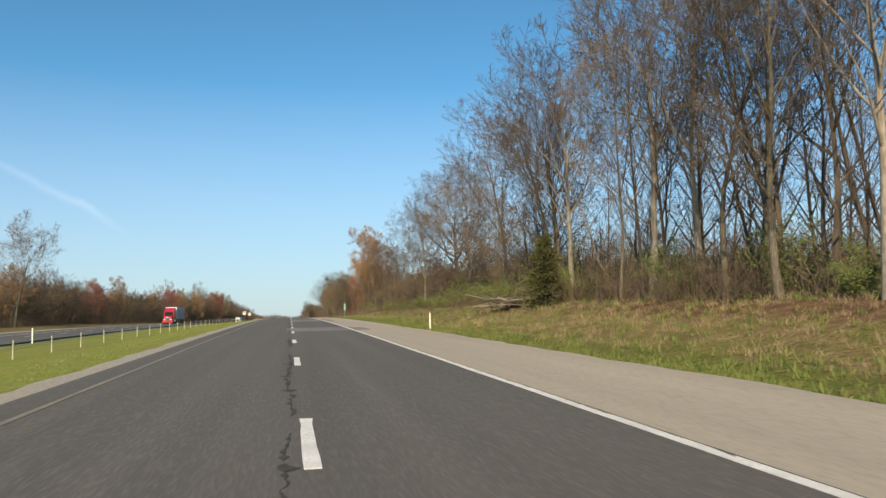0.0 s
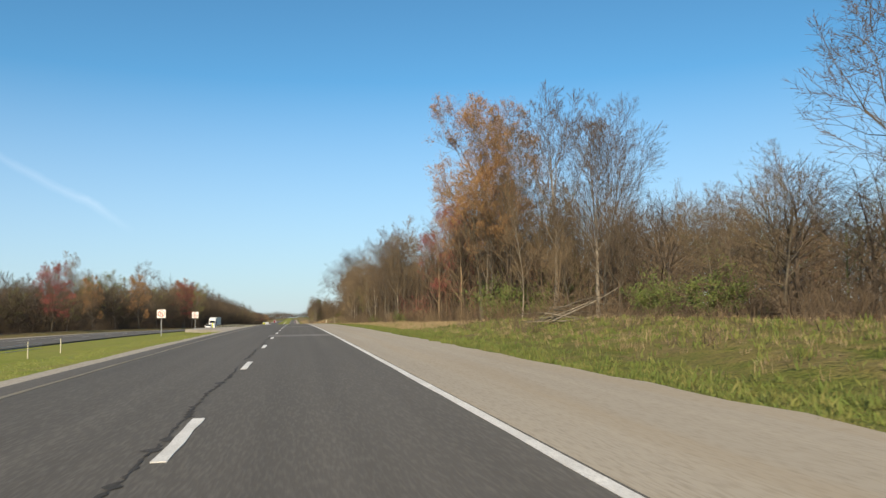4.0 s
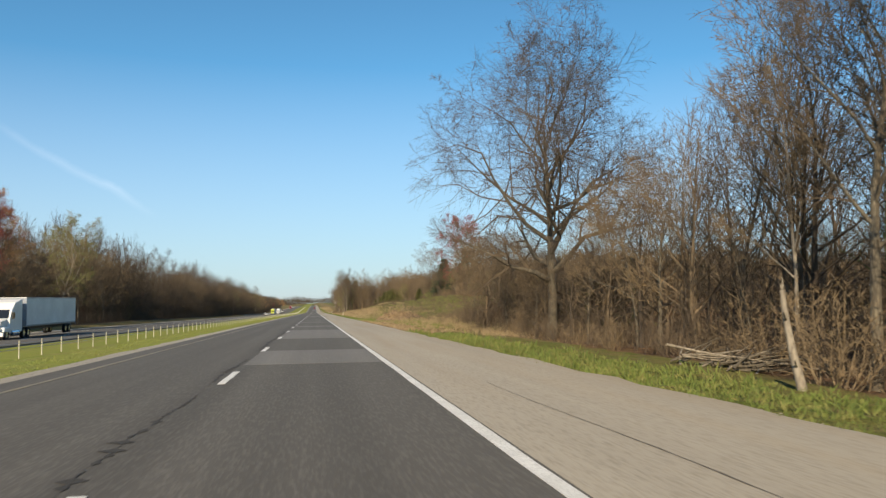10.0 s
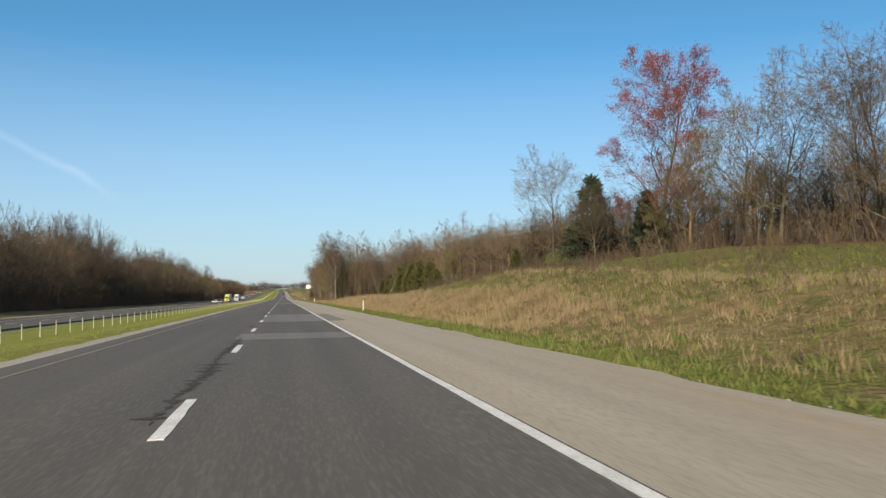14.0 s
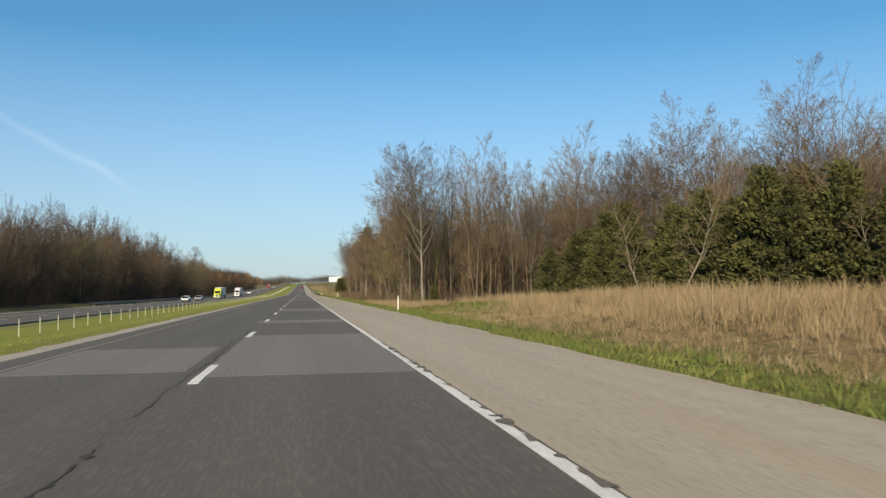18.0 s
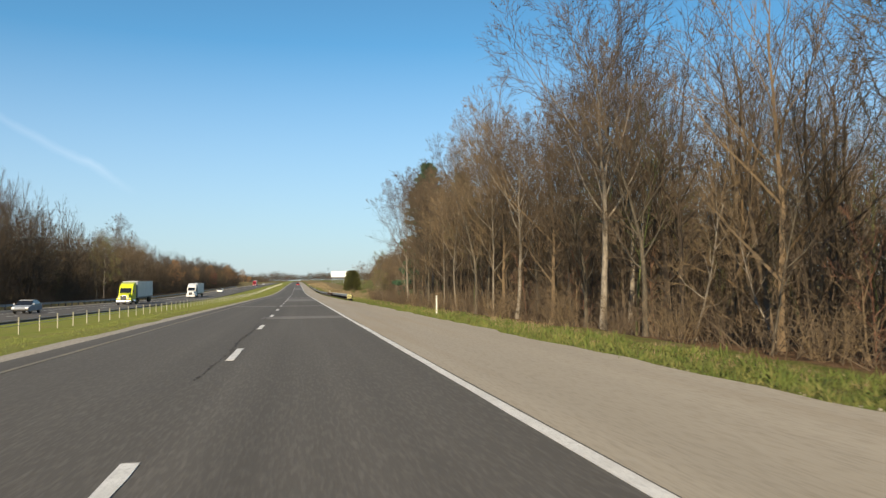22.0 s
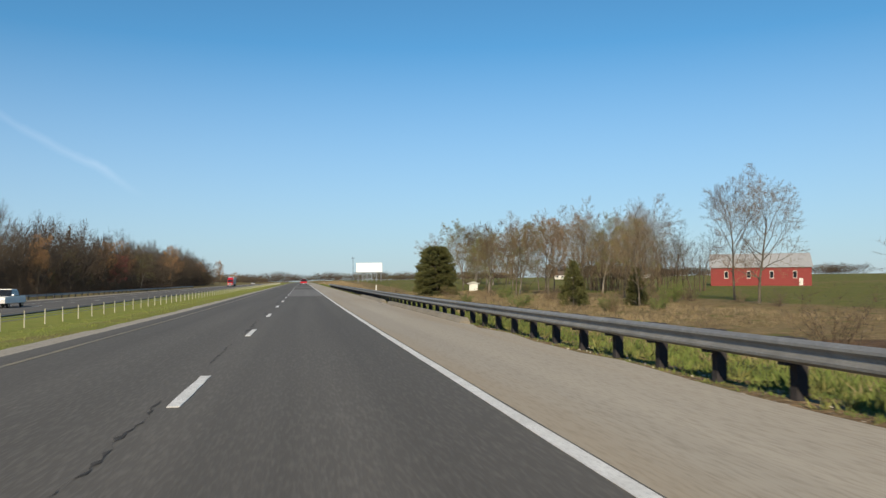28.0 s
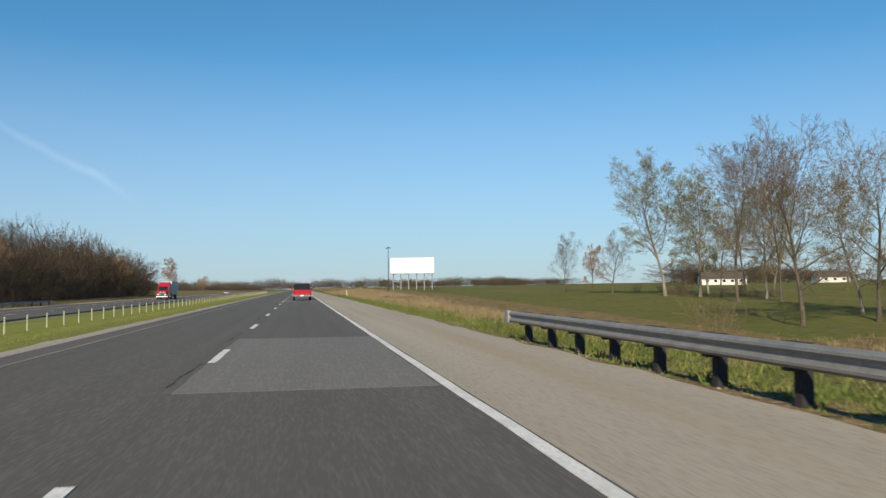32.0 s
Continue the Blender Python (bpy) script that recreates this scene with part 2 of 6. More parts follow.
CEDAR = mat("cedar_foliage", (0.075, 0.08, 0.02), (0.045, 0.052, 0.015), scale=0.8, rough=0.95, c3=(0.13, 0.12, 0.035), fine=3, bump=0, vary=0.3)
PINE = mat("pine_needles", (0.046, 0.105, 0.055), (0.03, 0.07, 0.04), scale=0.8, rough=0.9, c3=(0.075, 0.135, 0.07), fine=3, bump=0, vary=0.3)
SPRUCE_NEEDLES = mat("spruce_needles", (0.038, 0.052, 0.026), (0.024, 0.034, 0.018), scale=0.8, rough=0.95, c3=(0.06, 0.07, 0.035), fine=3, bump=0, vary=0.3)
# rough grass: shade between the blades is put into this darker green
GRASS = mat("verge_grass", (0.105, 0.14, 0.027), (0.08, 0.108, 0.022), scale=0.6, rough=0.95, c3=(0.20, 0.18, 0.06), fine=2, bump=0, vary=0.3)
TURF = mat("mown_grass", (0.21, 0.25, 0.047), (0.17, 0.205, 0.037), scale=0.6, rough=0.95, c3=(0.26, 0.23, 0.08), fine=2, bump=0, vary=0.3)
DRY = mat("dry_grass", (0.30, 0.225, 0.125), (0.20, 0.145, 0.075), scale=0.3, rough=0.95, c3=(0.36, 0.29, 0.18), fine=2, bump=0, vary=0.25)


def ground_material():
    """Turf, dry grass and leaf litter, chosen by the plan's own soil map."""
    m = bpy.data.materials.new("ground")
    m.use_nodes = True
    n, l = m.node_tree.nodes, m.node_tree.links
    p = n["Principled BSDF"]
    p.inputs["Roughness"].default_value = 1.0
    p.inputs["Specular IOR Level"].default_value = 0.1
    geo = n.new("ShaderNodeTexCoord")

    def noi(sc, det=5.0):
        t = n.new("ShaderNodeTexNoise")
        t.inputs["Scale"].default_value, t.inputs["Detail"].default_value = sc, det
        l.new(geo.outputs["Object"], t.inputs["Vector"])
        return t.outputs["Fac"]

    def mixed(fac, a, b, lo=0.4, hi=0.6):
        r = n.new("ShaderNodeMapRange")
        r.inputs[1].default_value, r.inputs[2].default_value = lo, hi
        l.new(fac, r.inputs[0])
        x = n.new("ShaderNodeMix")
        x.data_type = "RGBA"
        l.new(r.outputs[0], x.inputs[0])
        for s, v in ((6, a), (7, b)):
            if isinstance(v, tuple):
                x.inputs[s].default_value = (*v, 1)
            else:
                l.new(v, x.inputs[s])
        return x.outputs[2]

    # rough greens darkened to hold the self-shadow of long grass
    green = mixed(noi(1.3), (0.105, 0.125, 0.026), (0.165, 0.155, 0.045))
    green = mixed(noi(0.08), green, (0.15, 0.145, 0.045), 0.45, 0.7)
    green = mixed(noi(0.45), green, (0.19, 0.145, 0.075), 0.55, 0.72)
    green = mixed(noi(9.0), green, (0.05, 0.06, 0.017), 0.48, 0.7)
    tan = mixed(noi(1.1), (0.27, 0.195, 0.10), (0.19, 0.135, 0.065))
    tan = mixed(noi(0.5), tan, (0.115, 0.115, 0.035), 0.54, 0.68)
    tan = mixed(noi(8.0), tan, (0.11, 0.078, 0.04), 0.48, 0.7)
    litter = mixed(noi(0.7), (0.15, 0.09, 0.05), (0.09, 0.055, 0.032))
    litter = mixed(noi(6.0), litter, (0.22, 0.14, 0.085), 0.5, 0.75)
    soil = mixed(noi(1.6), (0.24, 0.165, 0.09), (0.15, 0.10, 0.055))
    soil = mixed(noi(11.0), soil, (0.31, 0.245, 0.16), 0.5, 0.7)
    at = n.new("ShaderNodeAttribute")
    at.attribute_name = "dry"
    at2 = n.new("ShaderNodeAttribute")
    at2.attribute_name = "litter"

    def rough_edge(src, sc):
        a = n.new("ShaderNodeMath")
        a.operation = "ADD"
        l.new(src, a.inputs[0])
        s = n.new("ShaderNodeMath")
        s.operation = "SUBTRACT"
        s.inputs[1].default_value = 0.5
        l.new(noi(sc), s.inputs[0])
        l.new(s.outputs[0], a.inputs[1])
        return a.outputs[0]

    c = mixed(rough_edge(at.outputs["Fac"], 0.5), green, tan, 0.35, 0.65)
    c = mixed(rough_edge(at2.outputs["Fac"], 0.6), c, litter, 0.35, 0.65)
    at4 = n.new("ShaderNodeAttribute")
    at4.attribute_name = "mown"
    # smooth mown median: lighter, without the self-shadow painted into the rough greens
    turf = mixed(noi(0.9), (0.19, 0.225, 0.042), (0.24, 0.245, 0.062))
    turf = mixed(noi(0.25), turf, (0.235, 0.19, 0.08), 0.52, 0.75)
    turf = mixed(noi(12.0), turf, (0.12, 0.13, 0.03), 0.5, 0.75)
    c = mixed(at4.outputs["Fac"], c, turf, 0.3, 0.7)
    at3 = n.new("ShaderNodeAttribute")
    at3.attribute_name = "soil"
    c = mixed(rough_edge(at3.outputs["Fac"], 1.4), c, soil, 0.42, 0.58)
    l.new(c, p.inputs["Base Color"])
    b = n.new("ShaderNodeBump")
    b.inputs["Strength"].default_value, b.inputs["Distance"].default_value = 1.0, 0.14
    l.new(noi(5.0, 8.0), b.inputs["Height"])
    l.new(b.outputs[0], p.inputs["Normal"])
    return m


GROUND = ground_material()

# ------------------------------------------------------------------ plan
YS = np.arange(-300.0, 4001.0, 1.0)


def slope(y):
    return np.interp(y, [-200, 30, 350, 940, 1070, 1300, 1500, 4000], [.012, .012, -.014, -.014, 0, 0, -.002, -.002])


_Z = np.concatenate([[0.0], np.cumsum((slope(YS[1:]) + slope(YS[:-1])) / 2)])
_Z -= np.interp(0.0, YS, _Z)


def road_z(y):
    """Height of the road along its length."""
    return np.interp(y, YS, _Z)


def sstep(a, b, x):
    t = np.clip((x - a) / (b - a), 0, 1)
    return t * t * (3 - 2 * t)


def bank(y):
    """Height of the land beside the road on the right, about twenty metres out."""
    return np.interp(y, [-100, 0, 65, 120, 200, 240, 320, 340, 415, 440, 480, 530, 560, 600, 630, 690, 725, 750, 900, 960, 1000, 1210, 1290, 1400, 2000],
                     [2.0, 2.0, 1.8, 1.4, 1.0, 0.3, 0.0, -0.8, -0.8, 0.4, 0.5, 2.2, 3.6, 2.6, 0.9, 0.8, 0.2, -0.9, -0.9, -1.4, -2.0, -1.4, 0.0, 1.0, 2.0])


def wood_edge(y):
    """Where the woods begin on the right."""
    return np.interp(y, [-100, 0, 65, 100, 200, 225, 300, 330, 372, 388, 405, 440, 465, 486, 500, 560, 600, 640, 690, 728, 742, 884, 898, 903, 930, 938, 985, 1010, 1080, 4000],
                     [19, 19, 20, 24, 25, 22, 17.5, 15.5, 15.5, 18.5, 19, 17.5, 27, 41, 44, 39, 38, 38, 37, 36, 17, 15.5, 15.5, 25, 27.5, 27.5, 25, 24, 30, 160])


def wood_height(y):
    """How tall the wood on the right stands, against its usual height."""
    return np.interp(y, [0, 66, 72, 212, 228, 310, 345, 376, 402, 412, 430, 455, 480, 560, 600, 640, 655, 725, 745, 772, 792, 912, 930, 944, 958, 970, 985, 1010, 1030, 1050],
                     [1.1, 1.1, .55, .55, .95, .84, .80, .90, .85, .46, .40, .46, .55, .55, .58, .62, .82, .90, 1.15, 1.1, .95, .93, .86, .92, .86, .84, .70, .64, .5, .42])


def ground_z(x, y):
    """Height of the land at any place (x to the right of the lane joint, y along the road)."""
    x, y = np.asarray(x, float), np.asarray(y, float)
    b = bank(y)
    right = -0.12 - 0.22 * sstep(7.6, 10.2, x) + b * sstep(9.8, 21.0, x) + 0.3 * sstep(25, 60, x) + np.interp(y, [420, 460, 640, 680], [0, 2.2, 2.2, 0]) * sstep(20, 44, x) + 2.5 * sstep(90, 400, x)
    left = -0.12 - 0.55 * sstep(-5.2, -12.0, x) - 0.42 * sstep(-11.0, -20.0, x) + 0.5 * sstep(-35, -41, x) + 1.2 * sstep(-45, -150, x)
    wob = 0.10 * np.sin(x * 0.31 + y * 0.17) * np.sin(y * 0.093 - x * 0.11) * sstep(8, 14, np.abs(x + 1))
    lumps = (0.07 * np.sin(x * 1.7 + 2.1 * np.sin(y * 0.61)) * np.sin(y * 1.13 + 1.7 * np.sin(x * 0.53)) + 0.06 * np.sin(x * 0.93 - y * 0.71) * np.sin(y * 0.47 + x * 0.29)) * sstep(9.0, 13.0, x)
    inroad = np.where((x > -36.5) & (x < -20.5), -0.05, 0.0)
    return road_z(y) + np.where(x > 0, right, left) + wob * np.where(x > 0, 1, sstep(-36.5, -42, x)) + inroad + lumps


def mesh_object(name, verts, faces, material, parent=None, smooth=False, at=None):
    me = bpy.data.meshes.new(name)
    verts = np.asarray(verts, np.float32)
    faces = np.asarray(faces, np.int32)
    me.vertices.add(len(verts))
    me.vertices.foreach_set("co", verts.ravel())
    k = faces.shape[1]
    me.loops.add(faces.size)
    me.loops.foreach_set("vertex_index", faces.ravel())
    me.polygons.add(len(faces))
    me.polygons.foreach_set("loop_start", np.arange(0, faces.size, k, dtype=np.int32))
    me.polygons.foreach_set("loop_total", np.full(len(faces), k, np.int32))
    me.polygons.foreach_set("use_smooth", np.full(len(faces), smooth, bool))
    me.materials.append(material)
    me.update(calc_edges=True)
    ob = new(name, me)
    if parent:
        ob.parent = parent
    if at is not None:
        ob.location = at
    return ob


def grid(xs, ys, zfun):
    X, Y = np.meshgrid(xs, ys)
    Zv = zfun(X, Y)
    v = np.stack([X, Y, Zv], -1).reshape(-1, 3)
    nx = len(xs)
    i, j = np.meshgrid(np.arange(len(ys) - 1), np.arange(nx - 1), indexing="ij")
    a = (i * nx + j).ravel()
    return v, np.stack([a, a + 1, a + nx + 1, a + nx], -1)


def slab(name, x0, x1, y0, y1, top, material, parent=None, step=6.0, depth=0.3, ragged=0.0, seed=1, sides=(1, 1)):
    """A band of paving that follows the road's height: a top and two side skirts; ragged makes its edges uneven."""
    n = max(1, int(math.ceil((y1 - y0) / step)))
    ys = np.linspace(y0, y1, n + 1)
    rg = np.random.RandomState(seed)
    ra = ragged * sides[0] * (rg.rand(n + 1) - 0.5)
    rb = ragged * sides[1] * (rg.rand(n + 1) - 0.5)
    z = road_z(ys) + top
    fx0 = x0(ys) if callable(x0) else np.full(n + 1, x0)
    fx1 = x1(ys) if callable(x1) else np.full(n + 1, x1)
    cols = [(fx0 + ra, z - depth), (fx0 + ra, z), (fx1 + rb, z), (fx1 + rb, z - depth)]
    v = np.stack([np.stack([c, ys, zz], -1) for c, zz in cols], 1).reshape(-1, 3)
    f = []
    for i in range(n):
        for j in range(3):
            a = i * 4 + j
            f.append((a, a + 1, a + 5, a + 4))
    f = f + [(0, 3, 2, 1), (n * 4, n * 4 + 1, n * 4 + 2, n * 4 + 3)]
    return mesh_object(name, v, f, material, parent)


def part(name, bm, material, parent, label=""):
    """Links a bmesh as one mesh object under a thing or under a part."""
    me = bpy.data.meshes.new(name)
    bm.to_mesh(me)
    bm.free()
    me.materials.append(material)
    ob = new(name, me)
    ob.parent = parent
    if label:
        ob["label"] = label
    return ob


def box(bm, x0, x1, y0, y1, z0, z1, bevel=0.0, taper=None):
    vs = [bm.verts.new((x, y, z)) for z in (z0, z1) for y in (y0, y1) for x in (x0, x1)]
    fs = [bm.faces.new([vs[i] for i in q]) for q in ((0, 2, 3, 1), (4, 5, 7, 6), (0, 1, 5, 4), (2, 6, 7, 3), (0, 4, 6, 2), (1, 3, 7, 5))]
    if bevel:
        es = list({e for f in fs for e in f.edges})
        bmesh.ops.bevel(bm, geom=es, offset=bevel, segments=2, affect="EDGES", profile=0.6)
    return bm


def boxed(name, dims, material, parent, bevel=0.0, label=""):
    return part(name, box(bmesh.new(), *dims, bevel=bevel), material, parent, label)


def rod(bm, p0, p1, r, sides=8, r1=None):
    """A capped round bar between two points."""
    p0, p1 = Vector(p0), Vector(p1)
    d = (p1 - p0).normalized()
    a = d.orthogonal().normalized()
    b = d.cross(a)
    r1 = r if r1 is None else r1
    rings = []
    for p, rr in ((p0, r), (p1, r1)):
        rings.append([bm.verts.new(p + (a * math.cos(k * 2 * math.pi / sides) + b * math.sin(k * 2 * math.pi / sides)) * rr) for k in range(sides)])
    for k in range(sides):
        bm.faces.new((rings[0][k], rings[0][(k + 1) % sides], rings[1][(k + 1) % sides], rings[1][k]))
    bm.faces.new(rings[0][::-1])
    bm.faces.new(rings[1])
    return bm


def profile_bar(name, outline, material, parent, x0, x1, bevel=0.02):
    """An outline in the y-z plane pulled out across x, with softened edges."""
    bm = bmesh.new()
    a = [bm.verts.new((x0, y, z)) for y, z in outline]
    b = [bm.verts.new((x1, y, z)) for y, z in outline]
    bm.faces.new(a[::-1])
    bm.faces.new(b)
    n = len(outline)
    for i in range(n):
        bm.faces.new((a[i], a[(i + 1) % n], b[(i + 1) % n], b[i]))
    bmesh.ops.recalc_face_normals(bm, faces=bm.faces)
    if bevel:
        bmesh.ops.bevel(bm, geom=list(bm.edges), offset=bevel, segments=2, affect="EDGES", profile=0.6)
    return part(name, bm, material, parent)


def empty(name, at, turn=0.0):
    ob = new(name)
    ob.location, ob.rotation_euler = at, (0, 0, radians(turn))
    return ob


# ------------------------------------------------------------------ ground
xs = np.concatenate([np.linspace(-1500, -160, 12), np.linspace(-150, -60, 14), np.arange(-56, -33, 2.5), np.arange(-32.5, 7, 1.1), np.arange(7, 26, 0.7), np.arange(26.4, 41, 1.4), np.linspace(42, 150, 30), np.linspace(165, 1500, 16)])
ys = np.concatenate([np.linspace(-280, -20, 30), np.arange(-15, 1300, 1.6), np.linspace(1310, 2000, 50), np.linspace(2050, 3900, 25)])
gv, gf = grid(xs, ys, ground_z)
ground = mesh_object("ground", gv, gf, GROUND, smooth=True)
gx, gy = gv[:, 0], gv[:, 1]
dry = np.where(gx > 0, 0.15 + 0.62 * sstep(9, 14, gx) * np.interp(gy, [0, 60, 215, 230, 320, 340, 400, 430, 455, 475, 500, 515, 530, 640, 680, 695, 760, 1000, 1040, 1170, 1400], [.7, .62, .4, .8, .55, .3, .5, .85, .75, .3, .38, .55, .9, .95, .75, .3, .3, .6, .85, .8, .8]), 0.18)
dry = np.where((gx > 30) & (gy > 1200), 0.12, dry)
dry = np.where((gx > 62) & (gy > 1060), 0.15, dry)
dry = np.where((gx > 30) & (gy > 1200), 0.27 + 0.22 * np.sin(gx * 0.11 + 1.3 * np.sin(gy * 0.05)) * np.sin(gy * 0.045 + gx * 0.03), dry)
dry = np.where((gx > 15.5) & (gy > 525) & (gy < 640), 0.36, dry)
dry = np.where((gx > 7) & (gx < 10.5), 0.12, dry)
dry = np.where((gx < -4) & (gx > -8) & (gy > 430), 0.42, dry)
dry = np.where((gx < -32), 0.55, dry)
we = wood_edge(gy)
litter = np.where(gx > 0, sstep(we - np.where(gy < 66, 7.0, 3.5), we + 0.5, gx) * (gy < 1050), sstep(-38, -44, gx) * (gy < 1400))
soil = np.where(gx > 0, sstep(8.5, 7.7, gx) * 0.58, 0.0)
soil = np.maximum(soil, sstep(13.0, 9.0, gx) * (gx > 0) * np.interp(gy, [404, 418, 462, 486], [0, 0.8, 0.8, 0]))
soil = np.maximum(soil, sstep(9.6, 8.0, gx) * (gx > 0) * np.interp(gy, [985, 1030, 1180, 1200], [0, 0.62, 0.62, 0.3]))
mown = ((gx < -4) & (gx > -22)).astype(float) * np.where((gx > -8) & (gy > 430), 0.55, 1.0)
for nm, arr in (("dry", dry), ("litter", litter), ("soil", soil), ("mown", mown)):
    at = ground.data.attributes.new(nm, "FLOAT", "POINT")
    at.data.foreach_set("value", arr.astype(np.float32))
tagged(ground, "green and straw-coloured grass verges and leaf-strewn wood floor", "ground", kind="structure")

# ------------------------------------------------------------------ the carriageways
road = slab("road", -4.45, 3.78, -120, 1900, 0.0, ASPHALT)
tagged(road, "worn dark grey asphalt highway with two lanes", "road", kind="structure")
shoulder = slab("pavement_right", 3.782, lambda y: np.interp(y, [860, 885], [7.6, 7.0]), -120, 1900, -0.006, SHOULDER, step=1.5, ragged=0.30, seed=3, sides=(0, 1))
tagged(shoulder, "pale tan concrete shoulder with stains and cracks", "shoulder", kind="structure")


def flare(y):
    return -5.05 - 5.5 * np.interp(y, [217, 234, 244, 262], [0, 1, 1, 0]) ** 1.5


inner = slab("pavement_left", flare, -4.452, -120, 1900, -0.008, STRIP, step=1.5, ragged=0.2, seed=5, sides=(1, 0))
tagged(inner, "pale gravelly strip along the inner edge of the highway", "shoulder", kind="structure")
LEFT_DROP = -0.98
opp = slab("road_opposite", -33.8, -21.2, -120, 1900, LEFT_DROP, ASPHALT)
tagged(opp, "grey asphalt carriageway for oncoming traffic beyond the median", "road", kind="structure")
opp_sh = slab("pavement_opposite", -36.2, -33.802, -120, 1900, LEFT_DROP - 0.01, SHOULDER, step=3, ragged=0.2, seed=8, sides=(1, 0))
tagged(opp_sh, "pale shoulder of the oncoming carriageway", "shoulder", kind="structure")
slab("edge_line", 3.59, 3.74, -60, 1900, 0.007, WHITE_LINE, road, step=2.0, depth=0.02, ragged=0.02)
slab("edge_line", -3.76, -3.64, -60, 1900, 0.006, YELLOW_LINE, road, step=2.0, depth=0.02, ragged=0.03)
slab("edge_line", -29.9, -29.77, -60, 1900, LEFT_DROP + 0.006, WHITE_LINE, opp, step=4.0, depth=0.02)
slab("edge_line", -22.5, -22.37, -60, 1900, LEFT_DROP + 0.006, YELLOW_LINE, opp, step=4.0, depth=0.02)
PATCHES = [(47, 55), (86, 104), (119, 129), (194, 198), (238, 242), (299.5, 302.3), (340, 349), (378, 385), (397, 414), (426, 429), (451, 454.6),
           (473, 476.5), (525, 529), (543, 561), (654, 666), (676, 679), (697, 704), (769, 777), (821, 824), (848, 850), (875, 896), (904, 913), (1086, 1139), (1173, 1184), (1240, 1246), (1300, 1304)]
for i, (a, b) in enumerate(PATCHES):
    slab("patch", -0.05 if i % 3 else -0.35, 3.55, a, b, 0.004, PATCH, road, step=1.0, depth=0.02, ragged=0.05, seed=20 + i)
for a, b in ((655, 661), (848, 850), (909, 912)):
    slab("patch", -3.6, -0.40, a, b, 0.004, PATCH, road, step=1.0, depth=0.02, ragged=0.08, seed=70 + a)
DASH0 = 6.86
for k in range(-2, 118):
    y0 = DASH0 + 12.192 * k
    slab("lane_dash", -0.075, 0.075, y0, y0 + 3.05, 0.009, WHITE_LINE, road, step=0.6, depth=0.02, ragged=0.025, seed=k + 50)
for k in range(-2, 118):
    y0 = DASH0 + 4 + 12.192 * k
    slab("lane_dash", -26.2, -26.05, y0, y0 + 3.05, LEFT_DROP + 0.006, WHITE_LINE, opp, step=3.05, depth=0.02)
# tar along the lane joint: broken, uneven strips
rg = np.random.RandomState(11)
tv, tf = [], []
y = -20.0
while y < 1420:
    ln = rg.uniform(3, 22)
    n = int(ln / 0.13) + 2
    yy = np.linspace(y, y + ln, n)
    c = -0.20 + 0.04 * np.sin(yy * 0.7) + 0.02 * np.sin(yy * 3.1) + rg.normal(0, 0.016, n)
    w = np.interp(y, [0, 400, 460, 495, 502, 545, 555, 1400], [1.2, 1.2, 0.6, 0.6, 3.0, 2.4, 0.6, 0.6]) * np.clip(rg.gamma(2.0, 0.011, n) * rg.choice([1, 1, 1, 2.6], n), 0.008, 0.22) * np.sin(np.linspace(0.05, math.pi - 0.05, n)) ** 0.4 * np.where(rg.rand(n) < 0.3, 0.08, 1.15)
    z = road_z(yy) + 0.0065
    b0 = len(tv)
    for i in range(n):
        tv += [(c[i] - w[i], yy[i], z[i]), (c[i] + w[i], yy[i], z[i])]
    tf += [(b0 + 2 * i, b0 + 2 * i + 1, b0 + 2 * i + 3, b0 + 2 * i + 2) for i in range(n - 1)]
    y += ln + rg.uniform(0.5, 9)
tagged(mesh_object("tar_seam", tv, tf, TAR, road), "black cracked tar along the lane joint", kind="stuff")

# darker asphalt strips on the shoulder beside the long patches, and a long crack
for i, (a, b) in enumerate(PATCHES):
    if a in (47, 86, 340, 543, 769):
        slab("patch", 3.80, 4.75, a + 0.5, b - 0.3, 0.0, PATCH_DARK, shoulder, step=0.8, depth=0.02, ragged=0.25, seed=120 + i)
rg = np.random.RandomState(12)
cv, cf = [], []
for x0, y0, y1, wd in ((5.15, 326, 372, 0.010), (6.3, 96, 118, 0.008)):
    yy = np.arange(y0, y1, 0.4)
    c = x0 + 0.06 * np.sin(yy * 0.35) + np.cumsum(rg.normal(0, 0.008, len(yy)))
    w = wd * rg.uniform(0.3, 1.2, len(yy))
    b0 = len(cv)
    for i in range(len(yy)):
        cv += [(c[i] - w[i], yy[i], float(road_z(yy[i])) + 0.0), (c[i] + w[i], yy[i], float(road_z(yy[i])) + 0.0)]
    cf += [(b0 + 2 * i, b0 + 2 * i + 1, b0 + 2 * i + 3, b0 + 2 * i + 2) for i in range(len(yy) - 1)]
